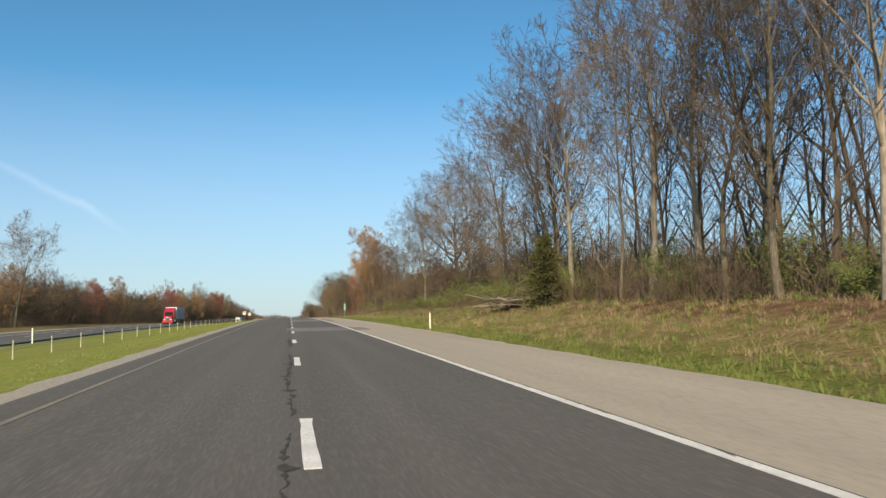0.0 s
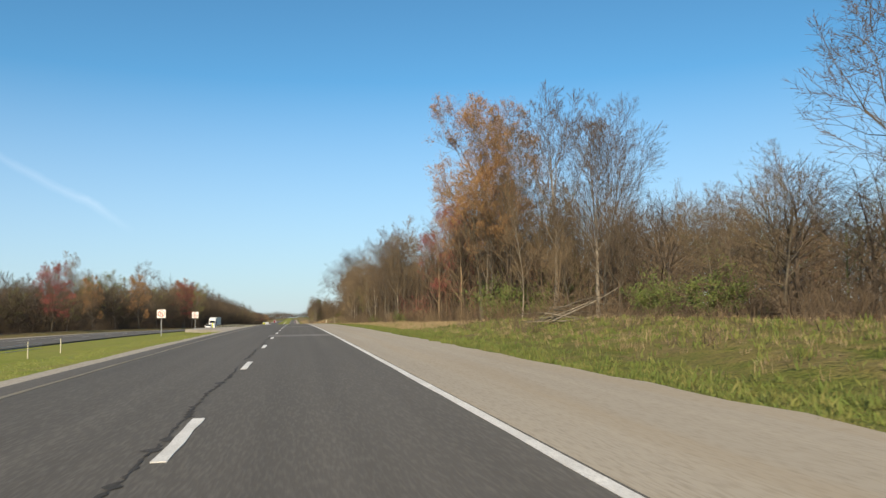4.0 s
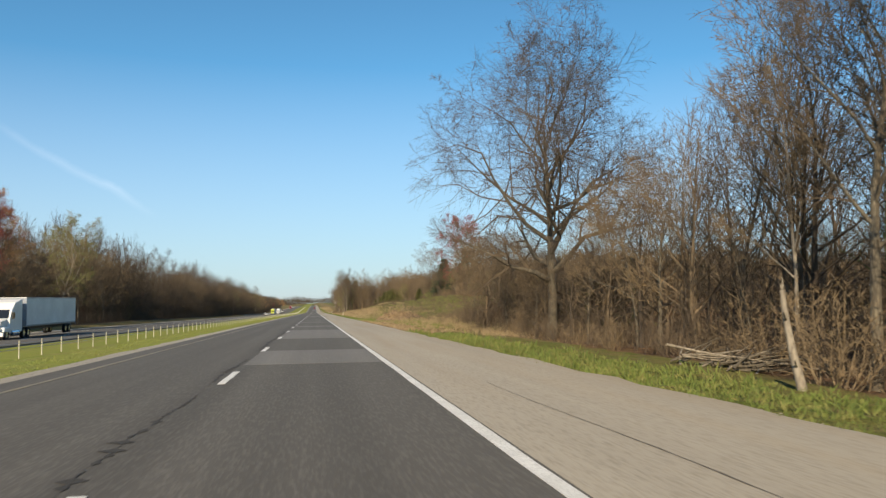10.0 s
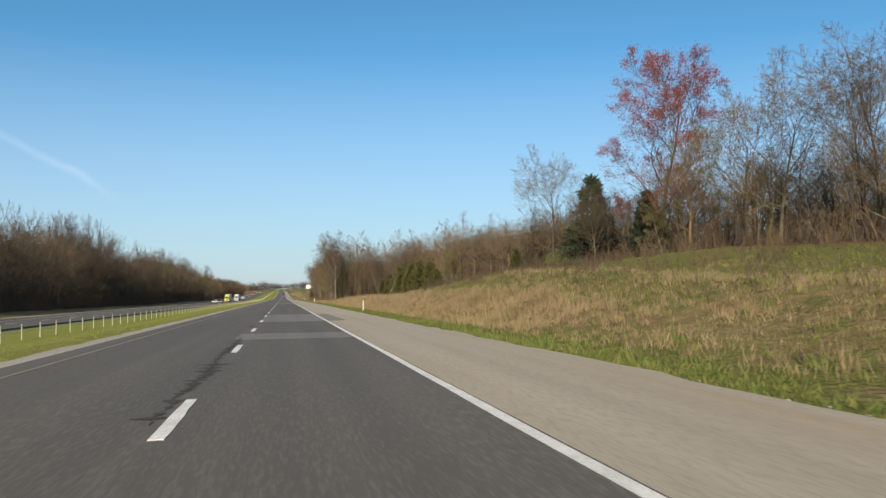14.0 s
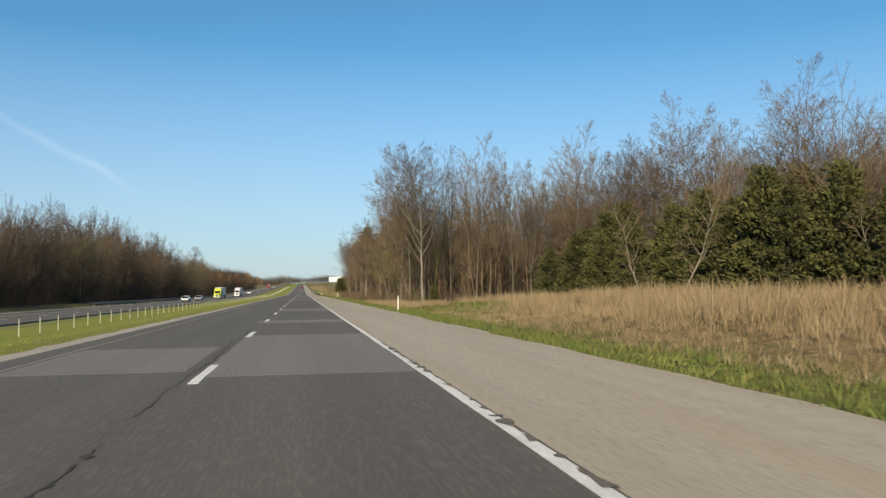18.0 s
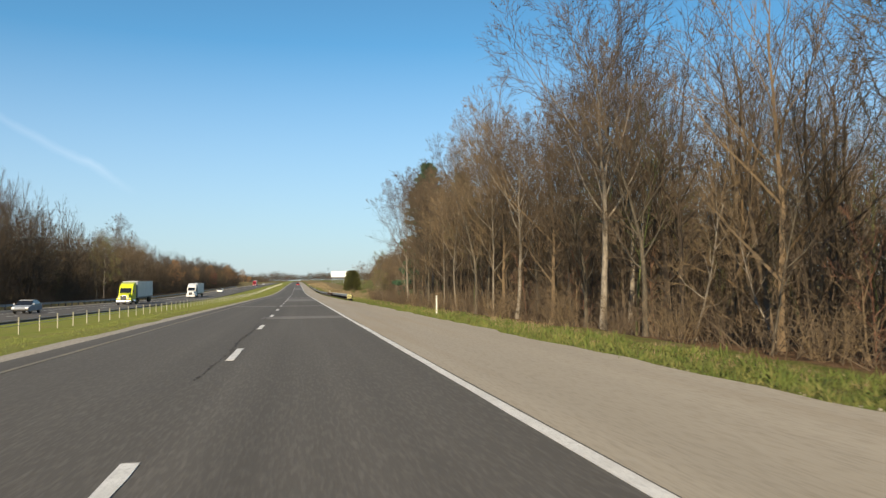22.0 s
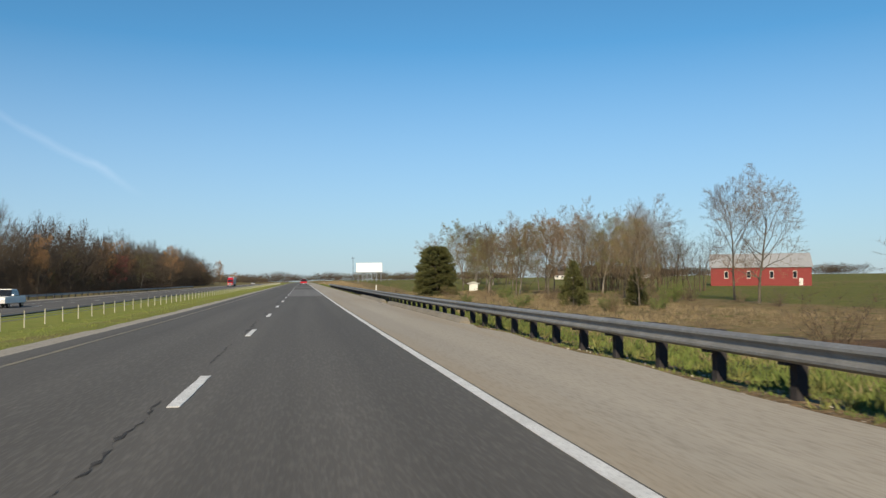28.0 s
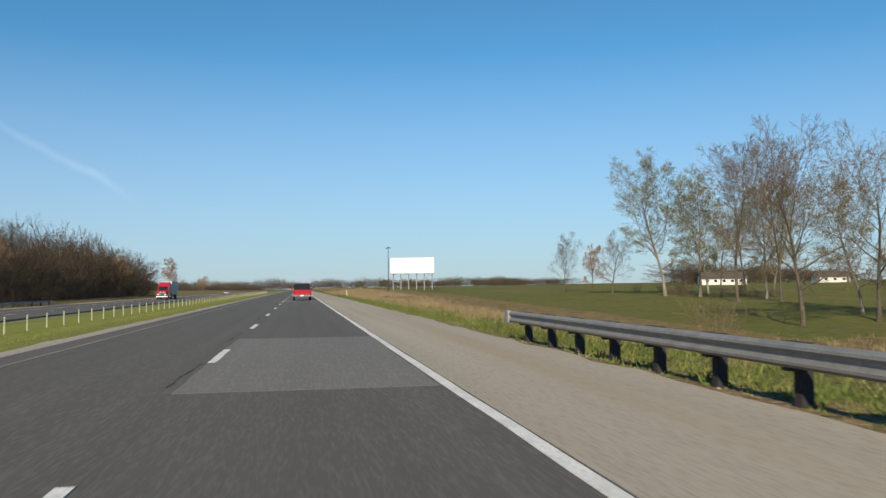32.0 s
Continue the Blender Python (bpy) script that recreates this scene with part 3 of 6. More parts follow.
# spilled tar blots
for x0, y0, s in ((5.9, 336, 0.2), (6.2, 337.5, 0.14), (5.7, 341, 0.16), (6.5, 333, 0.2), (6.1, 334.2, 0.1), (6.35, 339.6, 0.12), (4.9, 1068, 0.22), (5.2, 1067, 0.16), (6.6, 1061.5, 0.3), (6.75, 1062.5, 0.26), (6.3, 1057.5, 0.2), (6.5, 1056.8, 0.16), (6.7, 1055.4, 0.24), (5.6, 1059.2, 0.12), (6.4, 1070, 0.2), (6.7, 1066, 0.16), (6.2, 1064, 0.12), (6.9, 1061, 0.18)):
    b0 = len(cv)
    n = 12
    rr = s * rg.uniform(0.25, 1.3, n)
    z = float(road_z(y0)) + 0.001
    ring = [(x0 + rr[k] * math.cos(2 * math.pi * k / n) * 0.6, y0 + rr[k] * 1.6 * math.sin(2 * math.pi * k / n), z) for k in range(n)]
    cv += ring
    cf += [(b0, b0 + k, b0 + k + 1, b0 + min(k + 2, n - 1)) for k in range(1, n - 2, 2)]
# crumbled joint beside the white edge line
for y0, y1, wd in ((6, 62, 0.03), (288, 312, 0.07), (645, 664, 0.075), (700, 768, 0.05)):
    yy = y0 + np.cumsum(rg.uniform(0.06, 0.4, int((y1 - y0) / 0.23)))
    c = 3.73 + rg.normal(0, 0.012, len(yy))
    w = wd * np.clip(rg.gamma(1.3, 0.4, len(yy)), 0.05, 1.5)
    b0 = len(cv)
    for i in range(len(yy)):
        zz = float(road_z(yy[i])) + 0.012
        cv += [(c[i] - w[i], yy[i], zz), (c[i] + w[i] * 0.8, yy[i], zz)]
    cf += [(b0 + 2 * i, b0 + 2 * i + 1, b0 + 2 * i + 3, b0 + 2 * i + 2) for i in range(len(yy) - 1) if rg.rand() < 0.62]
tagged(mesh_object("tar_crack", cv, cf, STAIN, shoulder), "thin dark cracks and tar spots on the shoulder", kind="stuff")

# ------------------------------------------------------------------ trees


def tubes(P0, P1, R0, R1, sides):
    """Open tapered tubes for many twigs at once: vertices and quads."""
    P0, P1 = np.asarray(P0, float), np.asarray(P1, float)
    d = P1 - P0
    d /= np.linalg.norm(d, axis=1, keepdims=True) + 1e-9
    ref = np.where(np.abs(d[:, 2:3]) > 0.9, [[1.0, 0, 0]], [[0, 0, 1.0]])
    a = np.cross(d, ref)
    a /= np.linalg.norm(a, axis=1, keepdims=True) + 1e-9
    b = np.cross(d, a)
    ang = np.arange(sides) * 2 * math.pi / sides
    ring = a[:, None, :] * np.cos(ang)[None, :, None] + b[:, None, :] * np.sin(ang)[None, :, None]
    v0 = P0[:, None, :] + ring * np.asarray(R0)[:, None, None]
    v1 = P1[:, None, :] + ring * np.asarray(R1)[:, None, None]
    n = len(P0)
    v = np.concatenate([v0, v1], 1).reshape(-1, 3)
    base = (np.arange(n) * 2 * sides)[:, None]
    k = np.arange(sides)[None, :]
    k2 = (k + 1) % sides
    f = np.stack([base + k, base + k2, base + sides + k2, base + sides + k], -1).reshape(-1, 4)
    return v, f


def spikes(P0, P1, R0):
    """Fine twigs that taper to a point: vertices and triangles."""
    P0, P1 = np.asarray(P0, float), np.asarray(P1, float)
    d = P1 - P0
    d /= np.linalg.norm(d, axis=1, keepdims=True) + 1e-9
    ref = np.where(np.abs(d[:, 2:3]) > 0.9, [[1.0, 0, 0]], [[0, 0, 1.0]])
    a = np.cross(d, ref)
    a /= np.linalg.norm(a, axis=1, keepdims=True) + 1e-9
    b = np.cross(d, a)
    R = np.asarray(R0)[:, None]
    v = np.stack([P0 + a * R, P0 - 0.5 * a * R + 0.87 * b * R, P0 - 0.5 * a * R - 0.87 * b * R, P1], 1).reshape(-1, 3)
    base = (np.arange(len(P0)) * 4)[:, None, None]
    f = (base + np.array([[0, 1, 3], [1, 2, 3], [2, 0, 3]])[None]).reshape(-1, 3)
    return v, f


def tris(q):
    """Quads as triangles."""
    return np.concatenate([q[:, [0, 1, 2]], q[:, [0, 2, 3]]])


def joined(*parts):
    """Several vertex and triangle lists as one."""
    v, f, n = [], [], 0
    for a, b in parts:
        v.append(a)
        f.append(b + n)
        n += len(a)
    return np.concatenate(v), np.concatenate(f)


def shards(C, D, L, W):
    """Small leaf-like solids: a flattened four-sided spindle at each place C, along D."""
    C, D = np.asarray(C, float), np.asarray(D, float)
    D = D / (np.linalg.norm(D, axis=1, keepdims=True) + 1e-9)
    rgs = np.random.RandomState(len(C))
    ref = rgs.normal(size=D.shape)
    a = np.cross(D, ref)
    a /= np.linalg.norm(a, axis=1, keepdims=True) + 1e-9
    b = np.cross(D, a)
    L, W = np.asarray(L)[:, None], np.asarray(W)[:, None]
    v = np.stack([C, C + D * L * 0.45 + a * W, C + D * L * 0.45 - a * W * 0.8 + b * W * 0.5, C + D * L], 1).reshape(-1, 3)
    base = (np.arange(len(C)) * 4)[:, None]
    f = (base[:, None, :] + np.array([[0, 1, 2], [0, 2, 3], [0, 3, 1], [1, 3, 2]])[None]).reshape(-1, 3)
    return v, f


def turned(d, r, angle, azim):
    """A direction at an angle to d."""
    a = d.orthogonal().normalized()
    b = d.cross(a)
    return (d * math.cos(angle) + (a * math.cos(azim) + b * math.sin(azim)) * math.sin(angle)).normalized()


def grow(seed, height, spread=0.33, fork=0.3, limbs=14, lean=0.04, trunk_r=None, wide=65, n2=7, n3=5, n4=4, droop=0.0, wig=0.16, leader=0.8, splay=38, stout=0.55, pieces=(9, 5, 3, 2, 1)):
    """Segments of a bare broadleaf tree, four orders of branching: lists of (start, end, radius, end radius) by order, and twig ends."""
    r = random.Random(seed)
    tr = trunk_r or height * 0.0125
    orders = [[], [], [], [], []]
    ends = []

    def along(pts, t):
        idx = min(t, 0.9999) * (len(pts) - 1)
        k = int(idx)
        a, b = pts[k], pts[k + 1]
        return a[0].lerp(b[0], idx - k), (b[0] - a[0]).normalized(), a[1] + (b[1] - a[1]) * (idx - k)

    def limb(p, d, length, rad, order):
        n = pieces[order]
        w = wig * (0, 1.0, 1.2, 1.4, 0)[order]
        pts = [(p.copy(), rad)]
        tip = (0, 0.012, 0.008, 0.006, 0.0)[order]
        for i in range(n):
            d = (d + Vector((r.gauss(0, w), r.gauss(0, w), r.gauss(0, w) + (0.10 if order == 1 else 0.05) - droop * (order > 1) * 0.5 - droop * 0.25 * i * (order == 1)))).normalized()
            q = p + d * length / n
            r1 = max(tip, rad * (1 - 0.85 * (i + 1) / n))
            orders[order].append((p.copy(), q.copy(), pts[-1][1], r1))
            p = q
            pts.append((p.copy(), r1))
        if order == 4:
            ends.append((p.copy(), d.copy()))
            return
        count = (0, n2, n3, n4)[order]
        az = r.uniform(0, 6.283)
        for c in range(count):
            t = 0.22 + 0.78 * (c + r.random() * 0.8) / count
            bp, bd, br = along(pts, t)
            az += 2.4 + r.gauss(0, 0.4)
            nd = turned(bd, r, radians(r.gauss(splay, 10)), az)
            ln = length * (0.62 - 0.34 * t) * r.uniform(0.75, 1.3) * (1.0, 1.0, 1.1, 1.25)[order]
            limb(bp, nd, max(ln, 0.25), max(br * 0.62, (0, 0.016, 0.011, 0.009)[order]), order + 1)
        # the branch runs on in a fork at its end
        for c in range(2):
            limb(p, turned(d, r, radians(r.uniform(10, 28)), r.uniform(0, 6.283)), length * r.uniform(0.22, 0.34), max(pts[-1][1], 0.009), min(order + 1, 4))

    p, d = Vector((0, 0, -0.3)), Vector((r.gauss(0, lean), r.gauss(0, lean), 1)).normalized()
    n = pieces[0]
    pts = [(p.copy(), tr * 1.35)]
    for i in range(n):
        d = (d + Vector((r.gauss(0, 0.06), r.gauss(0, 0.06), 0.06))).normalized()
        q = p + d * (height * leader + 0.3) / n
        r1 = tr * (1 - 0.86 * ((i + 1) / n) ** 0.9) + 0.01
        orders[0].append((p.copy(), q.copy(), pts[-1][1], r1))
        p = q
        pts.append((p.copy(), r1))
    for i in range(limbs):
        rel = (i + r.random() * 0.8) / limbs
        bp, bd, br = along(pts, fork + (1 - fork) * rel)
        ang = radians(wide + (24 - wide) * rel ** 0.9 + r.gauss(0, 7))
        side = turned(Vector((0, 0, 1)), r, ang, i * 2.4 + r.uniform(-0.5, 0.5))
        ln = height * (spread * 1.1 + (1.04 - leader - spread * 1.1) * rel) * r.uniform(0.75, 1.1) * (0.6 + 0.4 * min(1, rel * 4))
        limb(bp, side, ln, max(br * stout, 0.03), 1)
    return orders, ends


def seg_arrays(segs):
    P0 = np.array([s[0] for s in segs])
    P1 = np.array([s[1] for s in segs])
    return P0, P1, np.array([s[2] for s in segs]), np.array([s[3] for s in segs])


def tubes3(segs, sides):
    v, f = tubes(*seg_arrays(segs), sides)
    return v, tris(f)


def broadleaf(name, seed, height, bark, twig, label, category="tree", buds=None, bud_n=0, bud_size=0.16, fine=0.0095, **kw):
    """A bare spring tree: a trunk with its limbs, a crown of branches and twigs, and where it is in bud, the buds."""
    orders, ends = grow(seed, height, **kw)
    ob = empty(name, (0, 0, 0))
    v, f = tubes(*seg_arrays(orders[0]), 8)
    v1, f1 = tubes(*seg_arrays(orders[1]), 5)
    v, f = joined((v, f), (v1, f1))
    mesh_object("trunk", v, f, bark, ob, smooth=True)
    P0, P1, R0, R1 = seg_arrays(orders[4])
    v, f = joined(spikes(P0, P1, np.full(len(P0), fine)), tubes3(orders[3], 3), tubes3(orders[2], 3))
    mesh_object("crown", v, f, twig, ob)
    if buds:
        rs = np.random.RandomState(seed)
        E = np.array([e[0] for e in ends])
        D = np.array([e[1] for e in ends])
        pick = rs.randint(0, len(E), bud_n)
        C = E[pick] + rs.normal(0, height * 0.009, (bud_n, 3)) - D[pick] * rs.uniform(0, 0.5, (bud_n, 1))
        v, f = shards(C, D[pick] + rs.normal(0, 0.6, (bud_n, 3)), bud_size * rs.uniform(0.6, 1.4, bud_n), bud_size * 0.4 * rs.uniform(0.6, 1.3, bud_n))
        mesh_object("blossom", v, f, buds, ob)
    tagged(ob, label, category)
    return ob


def conifer(name, seed, height, width, n, foliage, label, whorl=False, bare=0.0, size=0.5, cone=False):
    """An evergreen: a tapered trunk, boughs, and thousands of sprays of foliage with an uneven outline."""
    rs = np.random.RandomState(seed)
    ob = empty(name, (0, 0, 0))
    P0, P1, A, B = [], [], [], []
    for i in range(8):
        P0.append((0, 0, height * 0.97 * i / 8 - 0.1))
        P1.append((0, 0, height * 0.97 * (i + 1) / 8))
        A.append(height * 0.014 * (1 - i / 8.5))
        B.append(height * 0.014 * (1 - (i + 1) / 8.5))
    C, D, L = [], [], []
    nb = 26 if whorl else (240 if width > 4 else 90)
    for i in range(nb * (6 if whorl else 2)):
        lev = min(0.99, (i // 6 + 0.75 * rs.rand()) / nb) if whorl else rs.rand() * 0.98 + 0.01
        h = bare + (0.98 - bare) * lev
        ang = rs.rand() * 6.283
        if whorl:
            rad = width * min(1.0, 0.75 + lev * 1.6) * (1 - lev) ** 0.6 * rs.uniform(0.6, 1.12) + 0.25
            droop = -0.12 + 0.5 * lev
        else:
            rad = width * np.interp(lev, [0, 0.1, 0.28, 0.5, 0.72, 0.9, 1.0], [0.94, 1.0, 1.0, 0.95, 0.80, 0.56, 0.22]) * rs.uniform(0.74, 1.1)
            if cone:
                rad = (width * (1 - lev) ** 0.8 + 0.12) * rs.uniform(0.7, 1.1) * (0.75 + 0.25 * min(1, lev * 8))
            droop = 0.5 * lev - 0.12
        base = np.array([0, 0, height * h])
        tip = base + np.array([np.cos(ang) * rad, np.sin(ang) * rad, rad * droop])
        P0.append(base); P1.append(tip); A.append(0.02 + 0.012 * rad); B.append(0.008)
        m = int(n * (rad / width + 0.15) / (nb * (6 if whorl else 2)) * 1.7)
        s = rs.uniform(0.25, 1.05, m)[:, None] ** 0.7
        spread = size * (0.9 if whorl else 1.1)
        c = base + (tip - base) * s + rs.normal(0, spread * 0.55, (m, 3)) * [1, 1, 0.5 if whorl else 0.9]
        C.append(c)
        D.append(np.tile((tip - base) / (rad + 1e-6) + [0, 0, 0.45], (m, 1)) + rs.normal(0, 0.5, (m, 3)))
        L.append(size * rs.uniform(0.5, 1.2, m))
    v, f = tubes(P0, P1, A, B, 6)
    mesh_object("trunk", v, f, BARK, ob, smooth=True)
    C, D, L = np.concatenate(C), np.concatenate(D), np.concatenate(L)
    v, f = shards(C, D, L, L * (0.25 if whorl else 0.2))
    mesh_object("crown", v, f, foliage, ob)
    tagged(ob, label, "tree")
    return ob


def put(ob, x, y, turn=0.0, s=1.0, sink=0.0, group=""):
    """Stands a tree or bush on the land."""
    z = float(ground_z(x, y)) - sink
    ob.matrix_basis = pose(x, y, z, 0, 0, turn) @ Matrix.Diagonal((s, s, s, 1))
    if group:
        ob["group"] = group
    return ob


def again(ob, x, y, turn=0.0, s=1.0, sink=0.0):
    z = float(ground_z(x, y)) - sink
    k = copy_thing(ob, pose(x, y, z, 0, 0, turn))
    k.scale = (s, s, s)
    return k


# the kinds of tree, each built once
TALL = [broadleaf("woodland_tree", 101 + i, 18 + (i % 3), (BARK, BARK_PALE, BARK, BARK, BARK_PALE)[i], (TWIG, TWIG, TWIG_TAN, TWIG, TWIG_TAN)[i],
                  ("tall bare woodland tree with grey-brown bark at the wood's edge", "tall bare tree with a pale sunlit trunk at the wood's edge",
                   "slender bare tree with tan twigs at the wood's edge", "bare forked woodland tree with brown bark", "thin pale-barked bare tree among brush")[i],
                  spread=(0.36, 0.40, 0.30, 0.42, 0.27)[i], fork=(0.30, 0.36, 0.26, 0.20, 0.24)[i], limbs=(15, 14, 15, 16, 14)[i], leader=(0.76, 0.74, 0.80, 0.70, 0.80)[i],
                  trunk_r=(0.19, 0.20, 0.12, 0.17, 0.10)[i], wide=(44, 46, 40, 48, 38)[i], n2=7, n3=5, n4=4, wig=0.11, fine=0.0125) for i in range(5)]
OAK = broadleaf("oak_tree", 209, 22, BARK, TWIG, "large bare oak with wide crooked limbs and drooping twigs", limbs=22, spread=0.44, fork=0.24, trunk_r=0.36, wide=82, n2=11, n3=8, n4=6, droop=0.14, wig=0.26, fine=0.010, leader=0.66, splay=50, stout=0.78)
BROAD = broadleaf("bare_tree", 211, 15, BARK, TWIG_TAN, "bare round-crowned tree standing in rough grass", limbs=15, spread=0.36, fork=0.26, trunk_r=0.19, wide=70, n2=7, n3=5, n4=4, leader=0.66, fine=0.013, splay=47)
MAPLE = broadleaf("red_maple", 223, 16, BARK, TWIG, "maple in red spring bud at the wood's edge", buds=BUD_RED, bud_n=34000, bud_size=0.09, limbs=17, leader=0.7, spread=0.36, fork=0.14, trunk_r=0.2, wide=60, n2=7, n3=5, n4=4)
ORANGE = broadleaf("budding_tree", 227, 16, BARK, TWIG_TAN, "tree with orange-brown spring buds", buds=BUD_ORANGE, bud_n=30000, bud_size=0.085, limbs=15, leader=0.72, spread=0.33, fork=0.3, trunk_r=0.18, wide=62, n2=7, n3=5, n4=4)
GREENT = broadleaf("budding_tree", 229, 14, BARK_PALE, TWIG_TAN, "tree with thin yellow-green spring leaves", buds=BUD_GREEN, bud_n=9000, bud_size=0.10, splay=46, limbs=14, leader=0.7, spread=0.33, fork=0.25, trunk_r=0.16, wide=60, n2=7, n3=5, n4=4)
SAPL = [broadleaf("sapling", 231 + i, 7.5 + i, (BARK_PALE, BARK)[i % 2], (TWIG_TAN, TWIG)[i % 2], ("pale leaning bare sapling in the brush", "thin brown bare sapling in the brush")[i % 2],
                  limbs=9, spread=0.24, fork=0.25, trunk_r=0.055, wide=50, lean=0.12, n2=4, n3=3, n4=2) for i in range(2)]
CEDARS = [conifer("cedar_tree", 301, 10.6, 4.5, 95000, CEDAR, "broad dense olive-green red-cedar with a rounded crown", size=0.25),
          conifer("cedar_tree", 303, 8.0, 2.8, 10000, CEDAR, "pointed olive-green cedar at the edge of the rough grass", size=0.36, cone=True)]
WPINE = conifer("white_pine", 305, 24, 5.3, 60000, PINE, "tall white pine with layered dark green boughs", whorl=True, bare=0.03, size=0.48)

SPRUCE = conifer("spruce_tree", 307, 10.8, 4.0, 20000, SPRUCE_NEEDLES, "dark green spruce of triangular shape at the wood's edge", size=0.38, cone=True)


def shrub(name, seed, height, width, leaf, n, twig, label, stems=16):
    """A many-stemmed bush: bare stems with side twigs and, where it is in leaf, small leaves."""
    r = random.Random(seed)
    segs, tw = [], []
    for i in range(stems):
        a = r.uniform(0, 6.283)
        p = Vector((math.cos(a) * r.random() * width * 0.25, math.sin(a) * r.random() * width * 0.25, -0.1))
        d = Vector((math.cos(a) * r.uniform(0.1, 0.8), math.sin(a) * r.uniform(0.1, 0.8), 1)).normalized()
        ln, rad = height * r.uniform(0.6, 1.05), 0.02 + 0.012 * r.random()
        for k in range(4):
            d = (d + Vector((r.gauss(0, 0.2), r.gauss(0, 0.2), r.gauss(0, 0.1)))).normalized()
            q = p + d * ln / 4
            segs.append((p.copy(), q.copy(), rad, rad * 0.75))
            for _ in range(5):
                e = (d * 0.6 + Vector((r.gauss(0, 0.6), r.gauss(0, 0.6), r.gauss(0.1, 0.4)))).normalized()
                m = q + e * ln * r.uniform(0.1, 0.3)
                tw.append((q.copy(), m, rad * 0.5, 0.006))
                for _ in range(2):
                    e2 = (e + Vector((r.gauss(0, 0.6), r.gauss(0, 0.6), r.gauss(0.1, 0.4)))).normalized()
                    tw.append((m.copy(), m + e2 * ln * r.uniform(0.06, 0.16), 0.008, 0.004))
            p, rad = q, rad * 0.75
    ob = empty(name, (0, 0, 0))
    v, f = tubes(*seg_arrays(segs), 4)
    tagged(mesh_object("stem_clump", v, f, twig, ob), kind="stuff")
    P0, P1, R0, R1 = seg_arrays(tw)
    v, f = spikes(P0, P1, np.maximum(R0, 0.01))
    tagged(mesh_object("crown", v, f, twig, ob), kind="stuff")
    if n:
        rs = np.random.RandomState(seed)
        E = np.array([t[1] for t in tw])
        pick = rs.randint(0, len(E), n)
        v, f = shards(E[pick] + rs.normal(0, 0.12, (n, 3)), rs.normal(0, 1, (n, 3)) + [0, 0, 0.3], rs.uniform(0.07, 0.17, n), rs.uniform(0.025, 0.05, n))
        mesh_object("foliage", v, f, leaf, ob)
    return tagged(ob, label, "bush")


SHRUBS = [shrub("bush", 401, 2.6, 2.6, SHRUB_GREEN, 4200, TWIG_TAN, "bush in fresh green leaf at the wood's foot"),
          shrub("bush", 403, 2.4, 2.4, None, 0, TWIG_TAN, "bare tan-stemmed bush at the wood's foot"),
          shrub("bush", 405, 3.0, 2.6, None, 0, TWIG, "bare dark brown thicket bush", stems=20),
          shrub("bush", 407, 3.4, 2.8, BUD_RED, 1100, TWIG, "bush in dark red bud beside the road")]

rp = random.Random(77)
used = set()


def stand(ob, x, y, s=1.0, turn=None, sink=0.05):
    """First use places the model itself, later uses are copies."""
    turn = rp.uniform(0, 360) if turn is None else turn
    if ob.name in used:
        return again(ob, x, y, turn, s, sink)
    used.add(ob.name)
    return put(ob, x, y, turn, s, sink)


# trees that stand out, right of the road
stand(TALL[1], 21.5, 44, 1.25); stand(TALL[0], 21, 61, 1.05); stand(TALL[3], 23, 34, 1.15); stand(TALL[2], 24, 50, 1.1)
stand(TALL[0], 23, 82, 1.3); stand(BROAD, 25.6, 108, 1.4); stand(OAK, 26.5, 123, 1.12, 80); stand(TALL[1], 26, 150, 1.15); stand(TALL[3], 27, 172, 1.1)
stand(OAK, 20.7, 417.5, 1.2, 30)
stand(MAPLE, 26.2, 258, 1.12, 10); stand(MAPLE, 29, 254.5, 1.05, 120); stand(SHRUBS[3], 20, 264, 1.3)
stand(TALL[1], 26, 217, 1.15); stand(TALL[1], 28.5, 212, 1.05); stand(TALL[3], 27, 207, 0.95); stand(ORANGE, 23.5, 236, 1.6); stand(ORANGE, 25.5, 229, 1.45); stand(SHRUBS[2], 23.5, 243, 1.5); stand(SHRUBS[0], 24, 226, 1.7); stand(SHRUBS[0], 27, 222, 1.8)
stand(SHRUBS[0], 23.5, 101, 1.4); stand(SHRUBS[0], 20.5, 122, 0.9); stand(SHRUBS[0], 25, 106, 1.3); stand(SHRUBS[0], 25, 96, 1.2); stand(SHRUBS[0], 22, 113, 0.8); stand(SHRUBS[0], 27, 118, 1.2)
stand(WPINE, 25.6, 926.5, 1.1); stand(WPINE, 31.5, 924, 1.02); stand(WPINE, 31, 933, 0.9); stand(CEDARS[1], 17.5, 734, 0.32); stand(SHRUBS[2], 19, 919, 1.0); stand(SHRUBS[2], 20, 925, 1.1); stand(SHRUBS[2], 19.5, 931, 1.1); stand(TALL[1], 29.5, 945, 0.95); stand(TALL[3], 31.5, 951, 0.95); stand(TALL[0], 34, 955, 1.0); stand(SHRUBS[2], 20, 940, 1.3); stand(SHRUBS[2], 22, 945, 1.3); stand(TALL[0], 31, 938, 0.95); stand(TALL[3], 33, 941, 0.98); stand(TALL[2], 33, 953, 0.9); stand(TALL[0], 35, 944, 1.0); stand(TALL[3], 36, 948, 1.0)
for x, y, k, s in ((29.5, 964, TALL[0], 0.72), (31, 969, TALL[3], 0.74), (28.5, 974, TALL[2], 0.7), (33, 973, TALL[0], 0.76), (27.5, 985, TALL[1], 0.72), (29, 993, TALL[3], 0.72)):
    stand(k, x, y, s)
